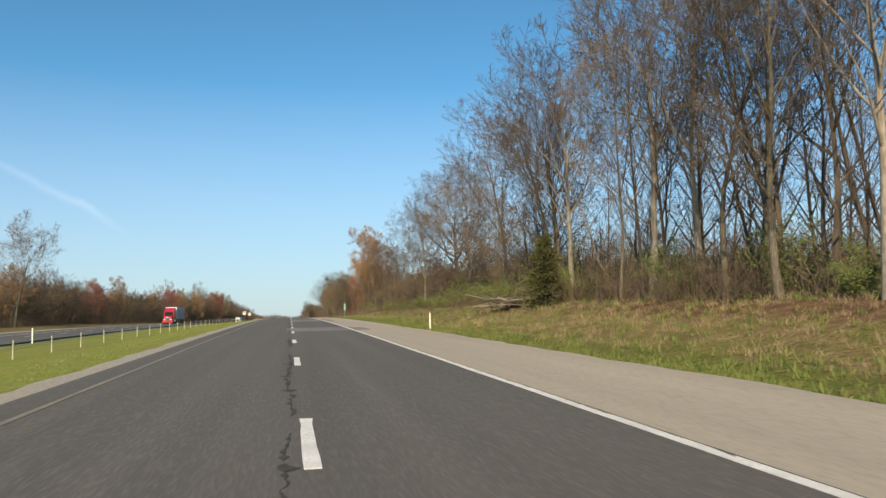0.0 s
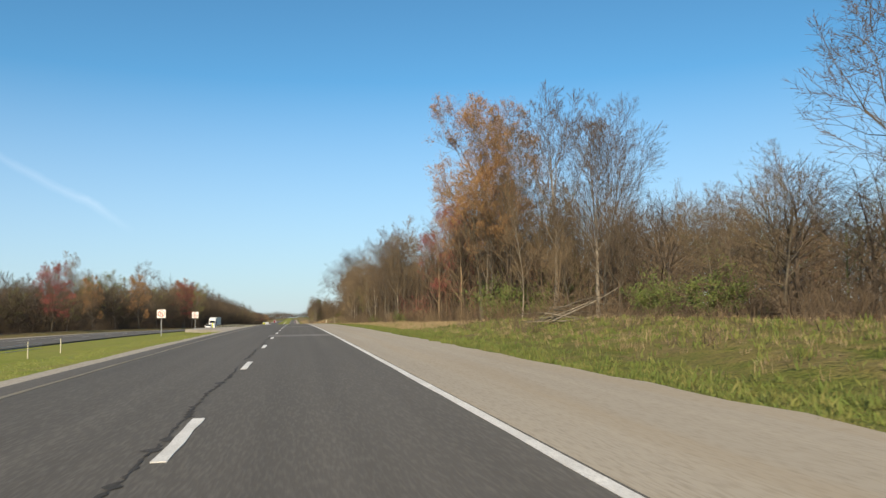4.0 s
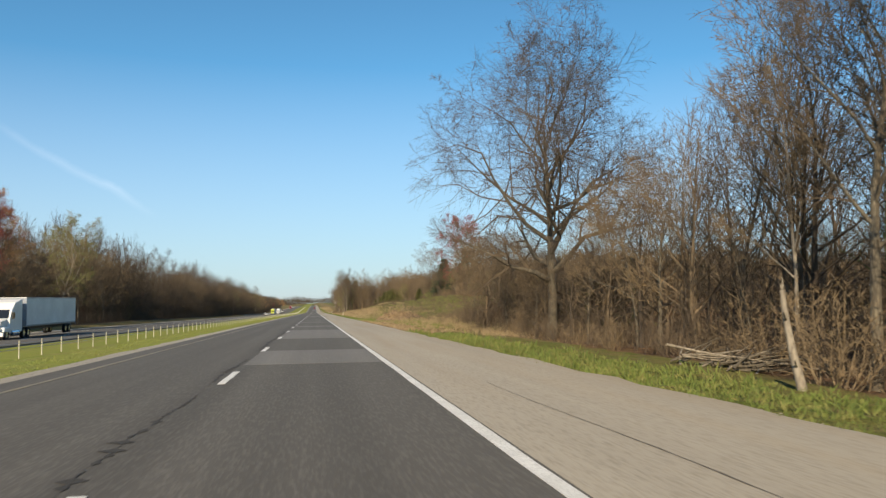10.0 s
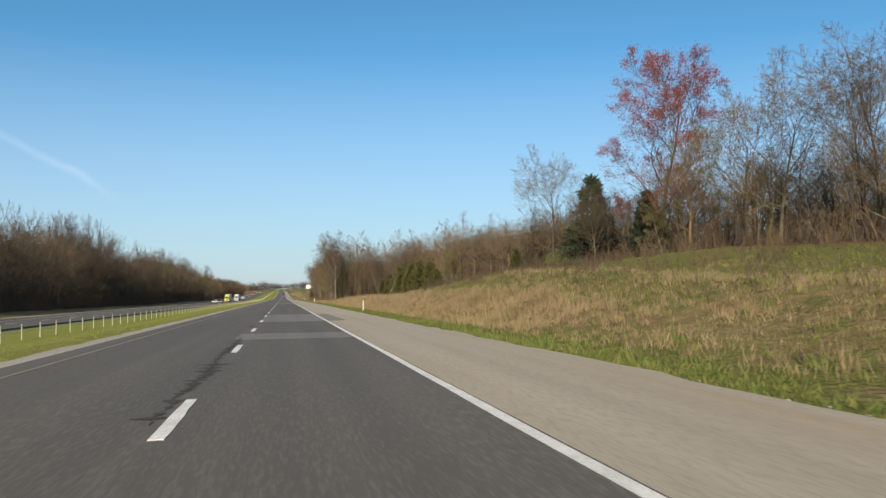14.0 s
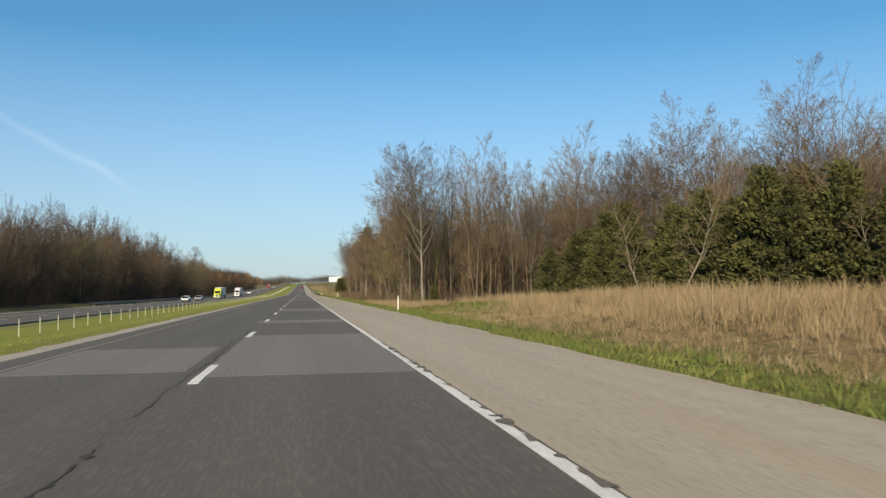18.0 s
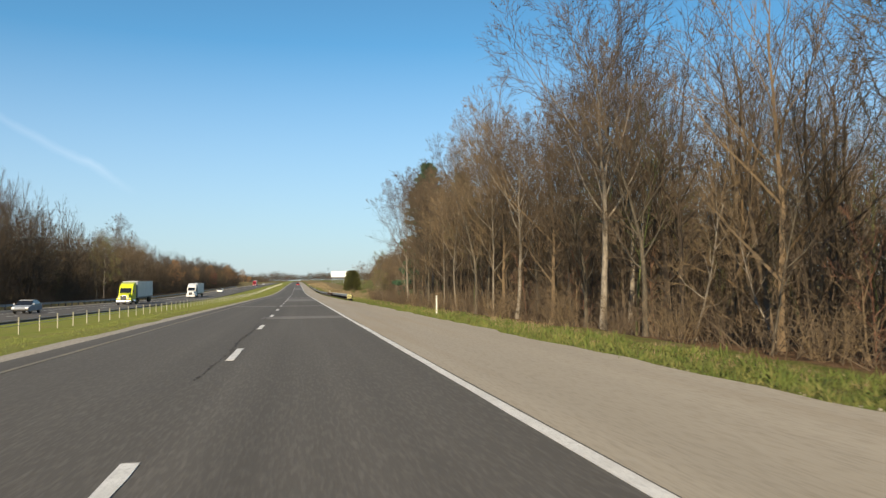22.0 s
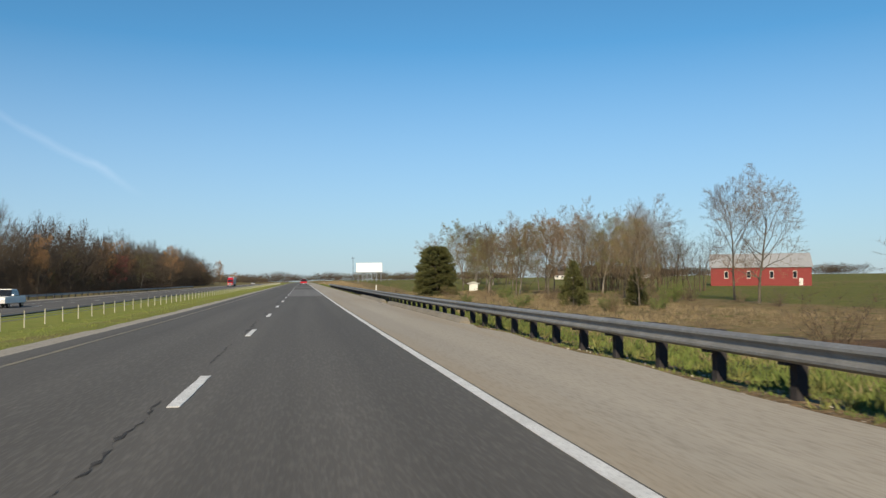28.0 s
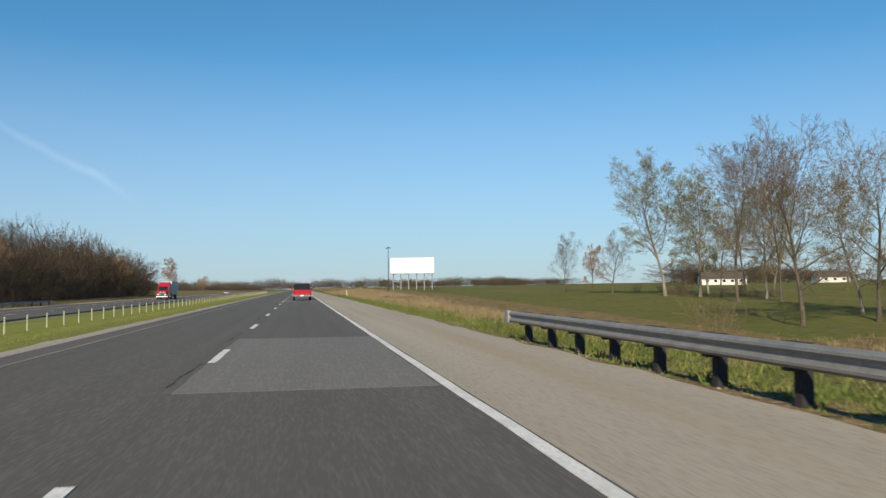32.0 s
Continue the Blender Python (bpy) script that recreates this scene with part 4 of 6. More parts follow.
stand(SHRUBS[2], 18, 948, 1.1)
stand(CEDARS[1], 18.2, 54, 0.66); stand(SHRUBS[0], 22, 40, 1.1); stand(SHRUBS[0], 21.5, 57, 1.2); stand(SHRUBS[0], 22.5, 64, 1.3); stand(SHRUBS[0], 23, 31, 1.2); stand(SHRUBS[2], 21, 48, 1.0); stand(SHRUBS[2], 21.5, 36, 1.0)
# tall single trees above the bank's wood
stand(BROAD, 43, 539, 0.95); stand(BROAD, 44, 547, 1.05); stand(BROAD, 45, 529, 1.05); stand(BROAD, 44, 514, 0.95); stand(BROAD, 43, 563, 0.95); stand(TALL[3], 46, 521, 0.75); stand(TALL[3], 41, 524, 0.62); stand(BROAD, 42, 556, 1.0); stand(MAPLE, 44.5, 580, 1.5, 60); stand(GREENT, 43, 573, 1.0); stand(TALL[0], 43, 548, 0.8); stand(SPRUCE, 42, 596, 1.15); stand(SPRUCE, 42, 580, 0.75); stand(BROAD, 40, 606, 1.2)
stand(SAPL[0], 25.5, 692, 1.0); stand(SAPL[0], 26.5, 689, 1.15);
stand(CEDARS[0], 27.8, 1162, 0.92)

# the wood's edge, tree by tree
y = 22.0
while y < 1030:
    e = float(wood_edge(y))
    if 440 < y < 640:
        step, kinds = rp.uniform(7, 11), [BROAD, TALL[3], GREENT, SAPL[0], BROAD, TALL[2]]
    elif 68 < y < 215 or 384 < y < 440:
        step, kinds = rp.uniform(5, 9), [BROAD, TALL[0], SAPL[1], BROAD, TALL[3]]
    else:
        step, kinds = rp.uniform(2.8, 4.6) * (1.5 if y < 66 else 1.0), [TALL[0], TALL[1], TALL[2], TALL[3], TALL[4], TALL[2], TALL[4], SAPL[0], SAPL[1], SAPL[0], GREENT if rp.random() < 0.3 else TALL[0]]
    sc = rp.uniform(0.8, 1.08) * float(wood_height(y))
    if 900 < y < 932:
        y += step
        continue
    stand(rp.choice(kinds), e + rp.uniform(-0.3, 3.5) + (6 if 235 < y < 272 else 0), y, sc)
    y += step

# thicket at its foot
y = 24.0
while y < 1050:
    e = float(wood_edge(y))
    g = 70 < y < 200
    k = rp.choice([0, 0, 1, 1, 2] if g else ([1, 2, 2, 1, 0] if rp.random() < 0.4 else [1, 2, 2]))
    stand(SHRUBS[k], e - rp.uniform(-0.5, 1.5), y, rp.uniform(0.6, 1.15))
    y += rp.uniform(4.5, 8.0)

# cedars and hedge beyond the tall grass
for x, y, s in ((30.5, 729, 0.85), (31.5, 723.5, 0.98), (35, 728, 1.1), (32.5, 717, 1.1), (36.5, 719, 1.2), (33, 710, 1.0), (35, 703, 1.1), (34, 696, 0.95), (35.5, 689, 1.0), (37, 682, 0.9), (40, 694, 1.15), (36, 675, 0.8), (32, 733, 0.8), (33.5, 726, 1.0), (34, 720.5, 1.1), (33.5, 714, 1.15), (34.5, 706.5, 1.1), (34.5, 699.5, 1.12), (36, 693, 1.15), (37, 686, 1.1), (38, 679, 1.05), (38, 700, 1.25), (38, 688, 1.1)):
    stand(CEDARS[1], x + rp.uniform(-0.8, 0.8), y, s * rp.uniform(0.8, 1.12))
for x, y, s in ((36, 611, 0.6), (41, 600, 0.8)):
    stand(CEDARS[1], x, y, s)

# field trees past the guardrail
for x, y, k, s in ((41, 1150, BROAD, 1.0), (44, 1158, GREENT, 1.05), (40, 1166, TALL[3], 0.8), (48, 1152, BROAD, 1.1), (52, 1166, BROAD, 1.05), (46, 1176, TALL[0], 0.85), (56, 1172, ORANGE, 0.95), (44, 1184, GREENT, 1.05),
                   (42, 1098, BROAD, 0.7), (47, 1108, BROAD, 0.95), (50, 1118, GREENT, 0.9), (45, 1126, TALL[2], 0.75), (54, 1130, BROAD, 1.0), (49, 1138, BROAD, 0.95),
                   (58, 1098, BROAD, 1.1), (62, 1110, TALL[0], 0.95), (63, 1162, GREENT, 1.2), (72, 1166, BROAD, 1.2), (66, 1182, BROAD, 1.2), (60, 1196, TALL[0], 1.0), (56, 1206, BROAD, 1.1),
                   (44, 1213, BROAD, 0.95), (47.5, 1213, GREENT, 0.95), (50, 1222, GREENT, 0.9), (56.5, 1272, GREENT, 1.6), (60, 1268, GREENT, 1.4), (54, 1248, TALL[0], 1.1), (58.5, 1246, TALL[3], 1.0), (37, 1212, BROAD, 1.0), (63, 1256, GREENT, 1.2), (55.5, 1290, BROAD, 0.7), (52.5, 1292, ORANGE, 0.5), (52, 1305, TALL[3], 0.6), (66, 1276, GREENT, 1.2), (72, 1268, GREENT, 1.2), (78, 1285, BROAD, 1.1), (88, 1310, BROAD, 1.0)):
    stand(k, x, y, s)
stand(CEDARS[1], 35.7, 1104, 0.72); stand(CEDARS[1], 43, 1101, 0.6); stand(CEDARS[1], 36.8, 1105, 0.5); stand(MAPLE, -43, 1210, 0.55)
for _ in range(42):
    stand(SHRUBS[rp.choice([1, 1, 2, 1, 0])], rp.uniform(24, 62), rp.uniform(1085, 1205), rp.uniform(0.5, 1.1))
for _ in range(9):
    stand(SHRUBS[rp.choice([1, 2, 1])], rp.uniform(52, 76), rp.uniform(1250, 1300), rp.uniform(0.6, 1.1))

# the far wood's edge, left of the oncoming carriageway
y = 30.0
while y < 1560:
    x = -44 - rp.uniform(0, 5)
    if y > 1400:
        step, kinds, sc = rp.uniform(18, 34), [BROAD, TALL[3], ORANGE, BROAD], rp.uniform(0.35, 0.5)
    elif y > 1060:
        step, kinds, sc = rp.uniform(14, 24), [BROAD, ORANGE, BROAD, GREENT], rp.uniform(0.6, 0.75)
    elif y < 330:
        step, kinds, sc = rp.uniform(15, 24), [BROAD, ORANGE, GREENT, BROAD, BROAD], rp.uniform(0.45, 0.72)
    else:
        step, kinds, sc = rp.uniform(15, 24), [BROAD, BROAD, GREENT, BROAD, TALL[3]], rp.uniform(0.95, 1.2)
    stand(rp.choice(kinds), x, y, sc)
    y += step
stand(ORANGE, -42.5, 474, 1.15); stand(GREENT, -44, 506, 1.45); stand(GREENT, -45, 520, 1.35); stand(MAPLE, -42, 466, 1.15); stand(MAPLE, -43, 300, 0.8); stand(ORANGE, -42.5, 380, 0.9); stand(BROAD, -42, 131, 1.15); stand(MAPLE, -43.5, 190, 0.6); stand(ORANGE, -43, 330, 0.7); stand(ORANGE, -43, 1447, 0.75); stand(ORANGE, -41, 1276, 0.8); stand(BROAD, -40, 985, 1.0, 40); stand(BROAD, -42, 965, 1.0)


# the woods behind: stretches of many slighter trees, each stretch one object
def woods_material():
    """Bark and twigs of many trees; each tree has its own tone, from dark grey-brown over tan to red and green bud."""
    m = bpy.data.materials.new("woodland_twigs")
    m.use_nodes = True
    n, l = m.node_tree.nodes, m.node_tree.links
    p = n["Principled BSDF"]
    p.inputs["Roughness"].default_value = 0.95
    at = n.new("ShaderNodeAttribute")
    at.attribute_name = "tone"
    ramp = n.new("ShaderNodeValToRGB")
    el = ramp.color_ramp.elements
    el[0].color, el[1].position, el[1].color = (0.06, 0.046, 0.034, 1), 1.0, (0.10, 0.115, 0.04, 1)
    for pos, c in ((0.35, (0.10, 0.075, 0.05, 1)), (0.6, (0.165, 0.12, 0.074, 1)), (0.78, (0.17, 0.12, 0.07, 1)), (0.86, (0.16, 0.08, 0.052, 1)), (0.92, (0.13, 0.12, 0.05, 1))):
        el.new(pos).color = c
    l.new(at.outputs["Fac"], ramp.inputs[0])
    geo = n.new("ShaderNodeNewGeometry")
    mr = n.new("ShaderNodeMapRange")
    mr.inputs[3].default_value, mr.inputs[4].default_value = 0.75, 1.25
    l.new(geo.outputs["Random Per Island"], mr.inputs[0])
    hsv = n.new("ShaderNodeHueSaturation")
    l.new(mr.outputs[0], hsv.inputs["Value"])
    l.new(ramp.outputs[0], hsv.inputs["Color"])
    l.new(hsv.outputs[0], p.inputs["Base Color"])
    return m


WOODS = woods_material()


def slight_tree(seed, height, thick, n2=5, n3=3, **kw):
    """A lighter tree for the depth of a wood."""
    orders, ends = grow(seed, height, n2=n2, n3=n3, n4=0, pieces=(6, 3, 1, 1, 1), **kw)
    a, b = seg_arrays(orders[2]), seg_arrays(orders[3])
    return joined(tubes3(orders[0], 4), tubes3(orders[1], 3), spikes(a[0], a[1] + (a[1] - a[0]) * 0.15, np.full(len(a[0]), 1.5 * thick)), spikes(b[0], b[1] + (b[1] - b[0]) * 0.25, np.full(len(b[0]), thick)))


def grove(name, models, n, length, depth, seed, label, lows=(), low_n=0, tall=(0.75, 1.1), tones=(0.0, 0.75)):
    """One stretch of wood: trees of several models turned and scaled, merged into one mesh with a tone for each tree."""
    rs = np.random.RandomState(seed)
    V, F, T, k = [], [], [], 0
    for i in range(n + low_n):
        v, f = models[rs.randint(len(models))] if i < n else lows[rs.randint(len(lows))]
        a, sc = rs.uniform(0, 6.283), rs.uniform(*tall)
        R = np.array([[math.cos(a), -math.sin(a), 0], [math.sin(a), math.cos(a), 0], [0, 0, 1]]) * sc
        x = depth * ((i + rs.rand()) / n) ** 1.2 if i < n else depth * 0.9 * rs.rand() ** 1.5
        V.append(v @ R.T + [x, rs.uniform(0, length), -0.5])
        F.append(f + k)
        k += len(v)
        t = rs.uniform(*tones) if rs.rand() < 0.88 else rs.uniform(0.75, 1.0)
        T.append(np.full(len(v), t))
    ob = mesh_object(name, np.concatenate(V), np.concatenate(F), WOODS)
    at = ob.data.attributes.new("tone", "FLOAT", "POINT")
    at.data.foreach_set("value", np.concatenate(T).astype(np.float32))
    return tagged(ob, label, "woods", kind="stuff")


DEEP = [slight_tree(501 + i, 16.5, 0.012, leader=0.76, spread=(0.32, 0.36, 0.40, 0.30, 0.35)[i], fork=(0.32, 0.28, 0.2, 0.36, 0.25)[i], limbs=(11, 12, 13, 11, 12)[i], trunk_r=(0.14, 0.18, 0.17, 0.10, 0.15)[i], wide=(42, 46, 50, 40, 44)[i], wig=0.11) for i in range(5)]
YOUNG = [slight_tree(521 + i, 6.0, 0.010, n2=3, n3=3, spread=0.24, fork=0.15, limbs=8, trunk_r=0.04, wide=50, lean=0.1) for i in range(3)]
ROUND = [slight_tree(541 + i, 13.5, 0.022, n2=7, n3=7, leader=0.52, spread=0.43, fork=0.15, limbs=13, trunk_r=0.14, wide=86) for i in range(4)]
GROVES = [grove("woodland_right", DEEP, 38, 12, 32, 601 + i, "deep bare brown spring woodland beside the highway", YOUNG, 34, (0.78, 1.05)) for i in range(4)]
GROVES_THIN = [grove("woodland_right", DEEP, 9, 14, 22, 611 + i, "open bare wood of slender dark trunks beside the highway", YOUNG, 16, (0.8, 1.1), (0.0, 0.45)) for i in range(3)]
# only dark tones on the left: the wood's shaded side is put into the colour
GROVES_LEFT = [grove("woodland_left", ROUND, 24, 26, 20, 621 + i, "bare rounded woodland beyond the oncoming carriageway, toned dark for its shaded side", YOUNG, 14, (0.6, 1.25), (0.0, 0.34)) for i in range(3)]


def lay(models, x, y, turn, sx, sy, sz, lift=0.0):
    k = rp.randrange(len(models))
    z = float(ground_z(x + 5 * sx, y)) + lift
    ob = models[k]
    if ob.name in used:
        ob = new(ob.name.split(".")[0], ob.data)
        tagged(ob, models[k]["label"], "woods", kind="stuff")
    used.add(ob.name)
    ob.location, ob.rotation_euler, ob.scale = (x, y, z), (0, 0, turn), (sx, sy, sz)


y = 4.0
while y < 1040:
    e0, e1 = float(wood_edge(y)), float(wood_edge(y + 12))
    h = float(wood_height(y + 6))
    sparse = 68 < y < 205 or y > 960
    lay(GROVES_THIN if y < 66 else GROVES, (e0 + e1) / 2 - (e1 - e0) / 2 + (2 if not sparse else 4), y, -math.atan2(e1 - e0, 12), 1.0 if not sparse else 1.25, 1.0, h)
    y += 12 if not sparse else 15
y = 75.0
while y < 1040:
    rise = 640 < y < 735
    lay(GROVES, float(wood_edge(y + 10)) + (14 if rise else 32), y, 0, 1.5, 1.8, float(wood_height(y + 10)) * (1.05 if rise else 0.92), 2.0 if rise else 0.0)
    y += 21
y = 0.0
while y < 1420:
    h = float(np.interp(y, [0, 300, 360, 470, 520, 920, 960, 1040, 1080], [0.62, 0.62, 0.95, 1.0, 1.25, 1.3, 0.95, 0.95, 0.9])) * rp.uniform(0.82, 1.15)
    lay(GROVES_LEFT, -45 - rp.uniform(0, 3), y + 26, math.pi, 1.0, 1.0, h)
    y += 24
for _ in range(22):
    a = rp.choice([-1, -1, 1]) * rp.uniform(60, 460) + 40
    lay(GROVES_LEFT, a, rp.uniform(1750, 2300), math.pi / 2, 1.0, 2.4, rp.uniform(0.35, 0.55))
for i in range(20):
    lay(GROVES_LEFT, -640 + i * 62 + rp.uniform(-15, 15), rp.uniform(2900, 3400), math.pi / 2, 1.5, 2.6, rp.uniform(1.15, 1.6))
for i in range(5):
    lay(GROVES_LEFT, 190 + i * 38, 1360 + rp.uniform(0, 200), math.pi / 2, 1.0, 1.9, rp.uniform(0.4, 0.6))
# the thicket round the barn
for x, y, h in ((70, 1172, 0.85), (72, 1190, 1.0)):
    lay(GROVES, x, y, 0, 0.8, 1.9, h)


for ob in GROVES + GROVES_THIN + GROVES_LEFT:
    if ob.name not in used:
        bpy.data.objects.remove(ob)


# undergrowth: a low tangle of stems along the foot of both woods
def tangle(name, spots, material, seed, label):
    rs = np.random.RandomState(seed)
    S = np.asarray(spots, float)
    n = len(S)
    z = ground_z(S[:, 0], S[:, 1])
    base = np.stack([S[:, 0], S[:, 1], z - 0.05], -1)
    k = 7
    b = base[:, None] + rs.normal(0, 0.35, (n, k, 3)) * [1, 1, 0]
    d = rs.normal(0, 0.5, (n, k, 3)) * [1, 1, 0.2] + [0, 0, 1.0]
    e = b + d * (S[:, 2][:, None] * rs.uniform(0.4, 1.1, (n, k)))[..., None]
    u = rs.uniform(0.4, 1, (n, k, 3))
    s2 = b[:, :, None] + (e - b)[:, :, None] * u[..., None]
    e2 = s2 + (rs.normal(0, 0.5, (n, k, 3, 3)) + [0, 0, 0.4]) * S[:, 2][:, None, None, None] * 0.35
    P0 = np.concatenate([b.reshape(-1, 3), s2.reshape(-1, 3)])
    P1 = np.concatenate([e.reshape(-1, 3), e2.reshape(-1, 3)])
    A = np.concatenate([np.full(n * k, 0.02), np.full(n * k * 3, 0.012)])
    v, f = spikes(P0, P1, A)
    return tagged(mesh_object(name, v, f, material), label, "undergrowth", kind="stuff")


spots = []
y = 20.0
while y < 1000:
    e = float(wood_edge(y))
    for _ in range(7):
        spots.append((e - 0.6 + 12 * rp.random() ** 1.3, y + rp.uniform(-1, 1), rp.uniform(0.7, 2.6)))
    y += 1.5
tangle("undergrowth_right", spots, TWIG, 21, "tangled bare brown brush along the wood's foot")
spots = []
y = 20.0
while y < 1420:
    for _ in range(5):
        spots.append((-42.5 - 9 * rp.random(), y + rp.uniform(-1, 1), rp.uniform(1.2, 3.6)))
    y += 1.8
tangle("undergrowth_left", spots, TWIG, 22, "dark tangled brush along the far wood's foot")
# ------------------------------------------------------------------ grass


def blades(name, spots, material, seed, label, per=7, width=0.012):
    """Tufts of grass: thin tapering blades, several to a tuft."""
    rs = np.random.RandomState(seed)
    S = np.asarray(spots, float)
    n = len(S)
    z = ground_z(S[:, 0], S[:, 1])
    b = np.stack([S[:, 0], S[:, 1], z - 0.02], -1)[:, None] + rs.normal(0, 0.10, (n, per, 3)) * [1, 1, 0]
    d = rs.normal(0, 0.35, (n, per, 3)) * [1, 1, 0.1] + [0, 0, 1]
    L = S[:, 2][:, None] * rs.uniform(0.5, 1.15, (n, per))
    v, f = shards(b.reshape(-1, 3), d.reshape(-1, 3), L.ravel(), (width * (0.6 + S[:, 2][:, None] + 0 * L)).ravel())
    return tagged(mesh_object(name, v, f, material), label, "grass", kind="stuff")


def verge_tile(seed):
    """Ten metres of rough grass beside the shoulder: thick tufts and single blades, to be laid end to end."""
    rs = np.random.RandomState(seed)
    n, per = 620, 9
    x, y = 7.5 + 4.2 * rs.rand(n) ** 1.25, rs.uniform(0, 10, n)
    h = rs.uniform(0.07, 0.17, n) * (1 + 1.3 * (rs.rand(n) < 0.13)) * (0.6 + 0.5 * sstep(7.5, 8.6, x))
    z = -0.12 - 0.22 * sstep(7.6, 10.2, x)
    b = np.stack([x, y, z - 0.03], -1)[:, None] + rs.normal(0, 0.09, (n, per, 3)) * [1, 1, 0]
    d = rs.normal(0, 0.5, (n, per, 3)) * [1, 1, 0.1] + [0, 0, 1]
    L = h[:, None] * rs.uniform(0.5, 1.2, (n, per))
    return shards(b.reshape(-1, 3), d.reshape(-1, 3), L.ravel(), (0.011 + 0.03 * L).ravel())


tiles = [mesh_object("verge_grass", *verge_tile(900 + i), GRASS).data for i in range(4)]
for ob in [o for o in scene.objects if o.data in tiles]:
    bpy.data.objects.remove(ob)
for k in range(132):
    y0 = -10 + 10.0 * k
    if 410 <= y0 <= 460:
        continue
    z0, z1 = float(road_z(y0)), float(road_z(y0 + 10))
    ob = tagged(new("verge_grass", tiles[rp.randrange(4)]), "rough green grass tufts along the shoulder's edge", "grass", kind="stuff")
    ob.matrix_basis = pose(0, y0, z0, math.degrees(math.atan2(z1 - z0, 10)))
spots = []
for _ in range(15000):
    spots.append((-5.0 - 6.0 * rp.random() ** 1.3, rp.uniform(10, 1230), rp.uniform(0.05, 0.13)))
blades("median_grass", spots, TURF, 32, "short green grass on the median", per=5, width=0.014)
spots = []
for a, b, x0, dx, n, h in ((10, 66, 11, 8, 900, 0.5), (70, 215, 12, 12, 1600, 0.5), (215, 300, 12, 7, 2200, 0.65), (300, 330, 10.5, 3.5, 500, 0.6), (412, 470, 14, 12, 2000, 0.8), (425, 545, 11, 20, 1500, 0.5),
                           (530, 640, 10.6, 5.5, 2900, 0.95), (530, 640, 16, 8, 700, 0.5), (636, 692, 14, 15, 2600, 1.6), (690, 735, 19.5, 11, 1400, 1.5), (640, 695, 10.5, 8, 1500, 0.55), (695, 735, 13, 8, 250, 0.4), (495, 560, 10.5, 13, 2000, 0.6), (735, 960, 9.6, 3, 900, 0.4), (714, 752, 10.4, 5.5, 1300, 0.85), (985, 1200, 9.6, 14, 2600, 0.6), (1060, 1200, 18, 30, 4200, 0.75), (1195, 1420, 9.2, 12, 3800, 0.85)):
    for _ in range(n):
        gx, gy = x0 + dx * rp.random(), rp.uniform(a, b)
        spots.append((gx, gy, h * rp.uniform(0.6, 1.2) * (0.72 + 0.45 * noise.noise(Vector((gx * 0.22, gy * 0.16, 3.0))))))
blades("dry_grass", spots, DRY, 33, "tall straw-coloured dry grass on the bank", per=11, width=0.0075)

# rough green tussocks and dead weed stalks over the banks
spots = []
for a, b, x0, dx, n in ((12, 215, 10.5, 11, 3600), (215, 330, 10, 6, 900), (425, 545, 11, 24, 3200), (545, 640, 11, 24, 1500), (690, 735, 12, 12, 700), (985, 1210, 9.6, 20, 1500)):
    for _ in range(n):
        spots.append((x0 + dx * rp.random(), rp.uniform(a, b), rp.uniform(0.14, 0.42)))
blades("bank_grass", spots, GRASS, 34, "rough green grass tussocks on the bank", per=9, width=0.02)
spots = []
for a, b, x0, dx, n, h in ((60, 215, 14, 10, 330, 0.9), (425, 470, 15, 10, 160, 1.2), (480, 640, 17, 20, 620, 1.1), (500, 600, 12, 10, 120, 0.7), (1060, 1200, 16, 30, 260, 0.8)):
    for _ in range(n):
        spots.append((x0 + dx * rp.random(), rp.uniform(a, b), h * rp.uniform(0.5, 1.3)))
tangle("weed_stalks", spots, TWIG, 35, "dead brown weed stalks standing in the rough grass")

# ------------------------------------------------------------------ dirt heap
hx, hy = np.meshgrid(np.linspace(-5, 5, 80), np.linspace(-13, 13, 160))
noise.seed_set(4)
cx, cy = 14.6, 478.0
g0 = ground_z(hx + cx, hy + cy)
hz = np.zeros_like(hx)
for i in range(hx.shape[0]):
    for j in range(hx.shape[1]):
        px, py = hx[i, j], hy[i, j]
        rr = math.hypot((px - 0.06 * py) / 3.9, py / 9.2)
        base = max(0.0, 1 - rr) ** 0.6 * 0.72 + max(0.0, 1 - math.hypot((px + 0.5) / 1.9, (py - 2.5) / 2.6)) * 0.35
        nz = noise.fractal(Vector((px * 0.9, py * 0.9, 2.0)), 0.9, 2.1, 5)
        hz[i, j] = base + (nz * 0.42 + (0.30 - abs(noise.noise(Vector((px * 1.1, py * 1.3, 5))))) * 1.0 + abs(noise.noise(Vector((px * 2.6, py * 2.6, 9)))) * 0.30) * (min(1, base * 2.2)) - 0.08
heap_v = np.stack([hx, hy, g0 - g0[80, 40] + hz], -1).reshape(-1, 3)
_, heap_f = grid(np.arange(80), np.arange(160), lambda a, b: a * 0)
heap = mesh_object("dirt_mound", heap_v, heap_f, CLAY, at=(cx, cy, float(g0[80, 40])))
tagged(heap, "lumpy heap of dug orange-brown clay on the grass bank", "dirt mound")
rs = np.random.RandomState(6)


def lump(seed, size):
    bm = bmesh.new()
    bmesh.ops.create_icosphere(bm, subdivisions=2, radius=size)
    noise.seed_set(seed)
    for v in bm.verts:
        v.co *= 1 + 0.5 * noise.noise(v.co * (1.3 / size) + Vector((seed, 0, 0)))
        v.co.z *= 0.7
    return bm


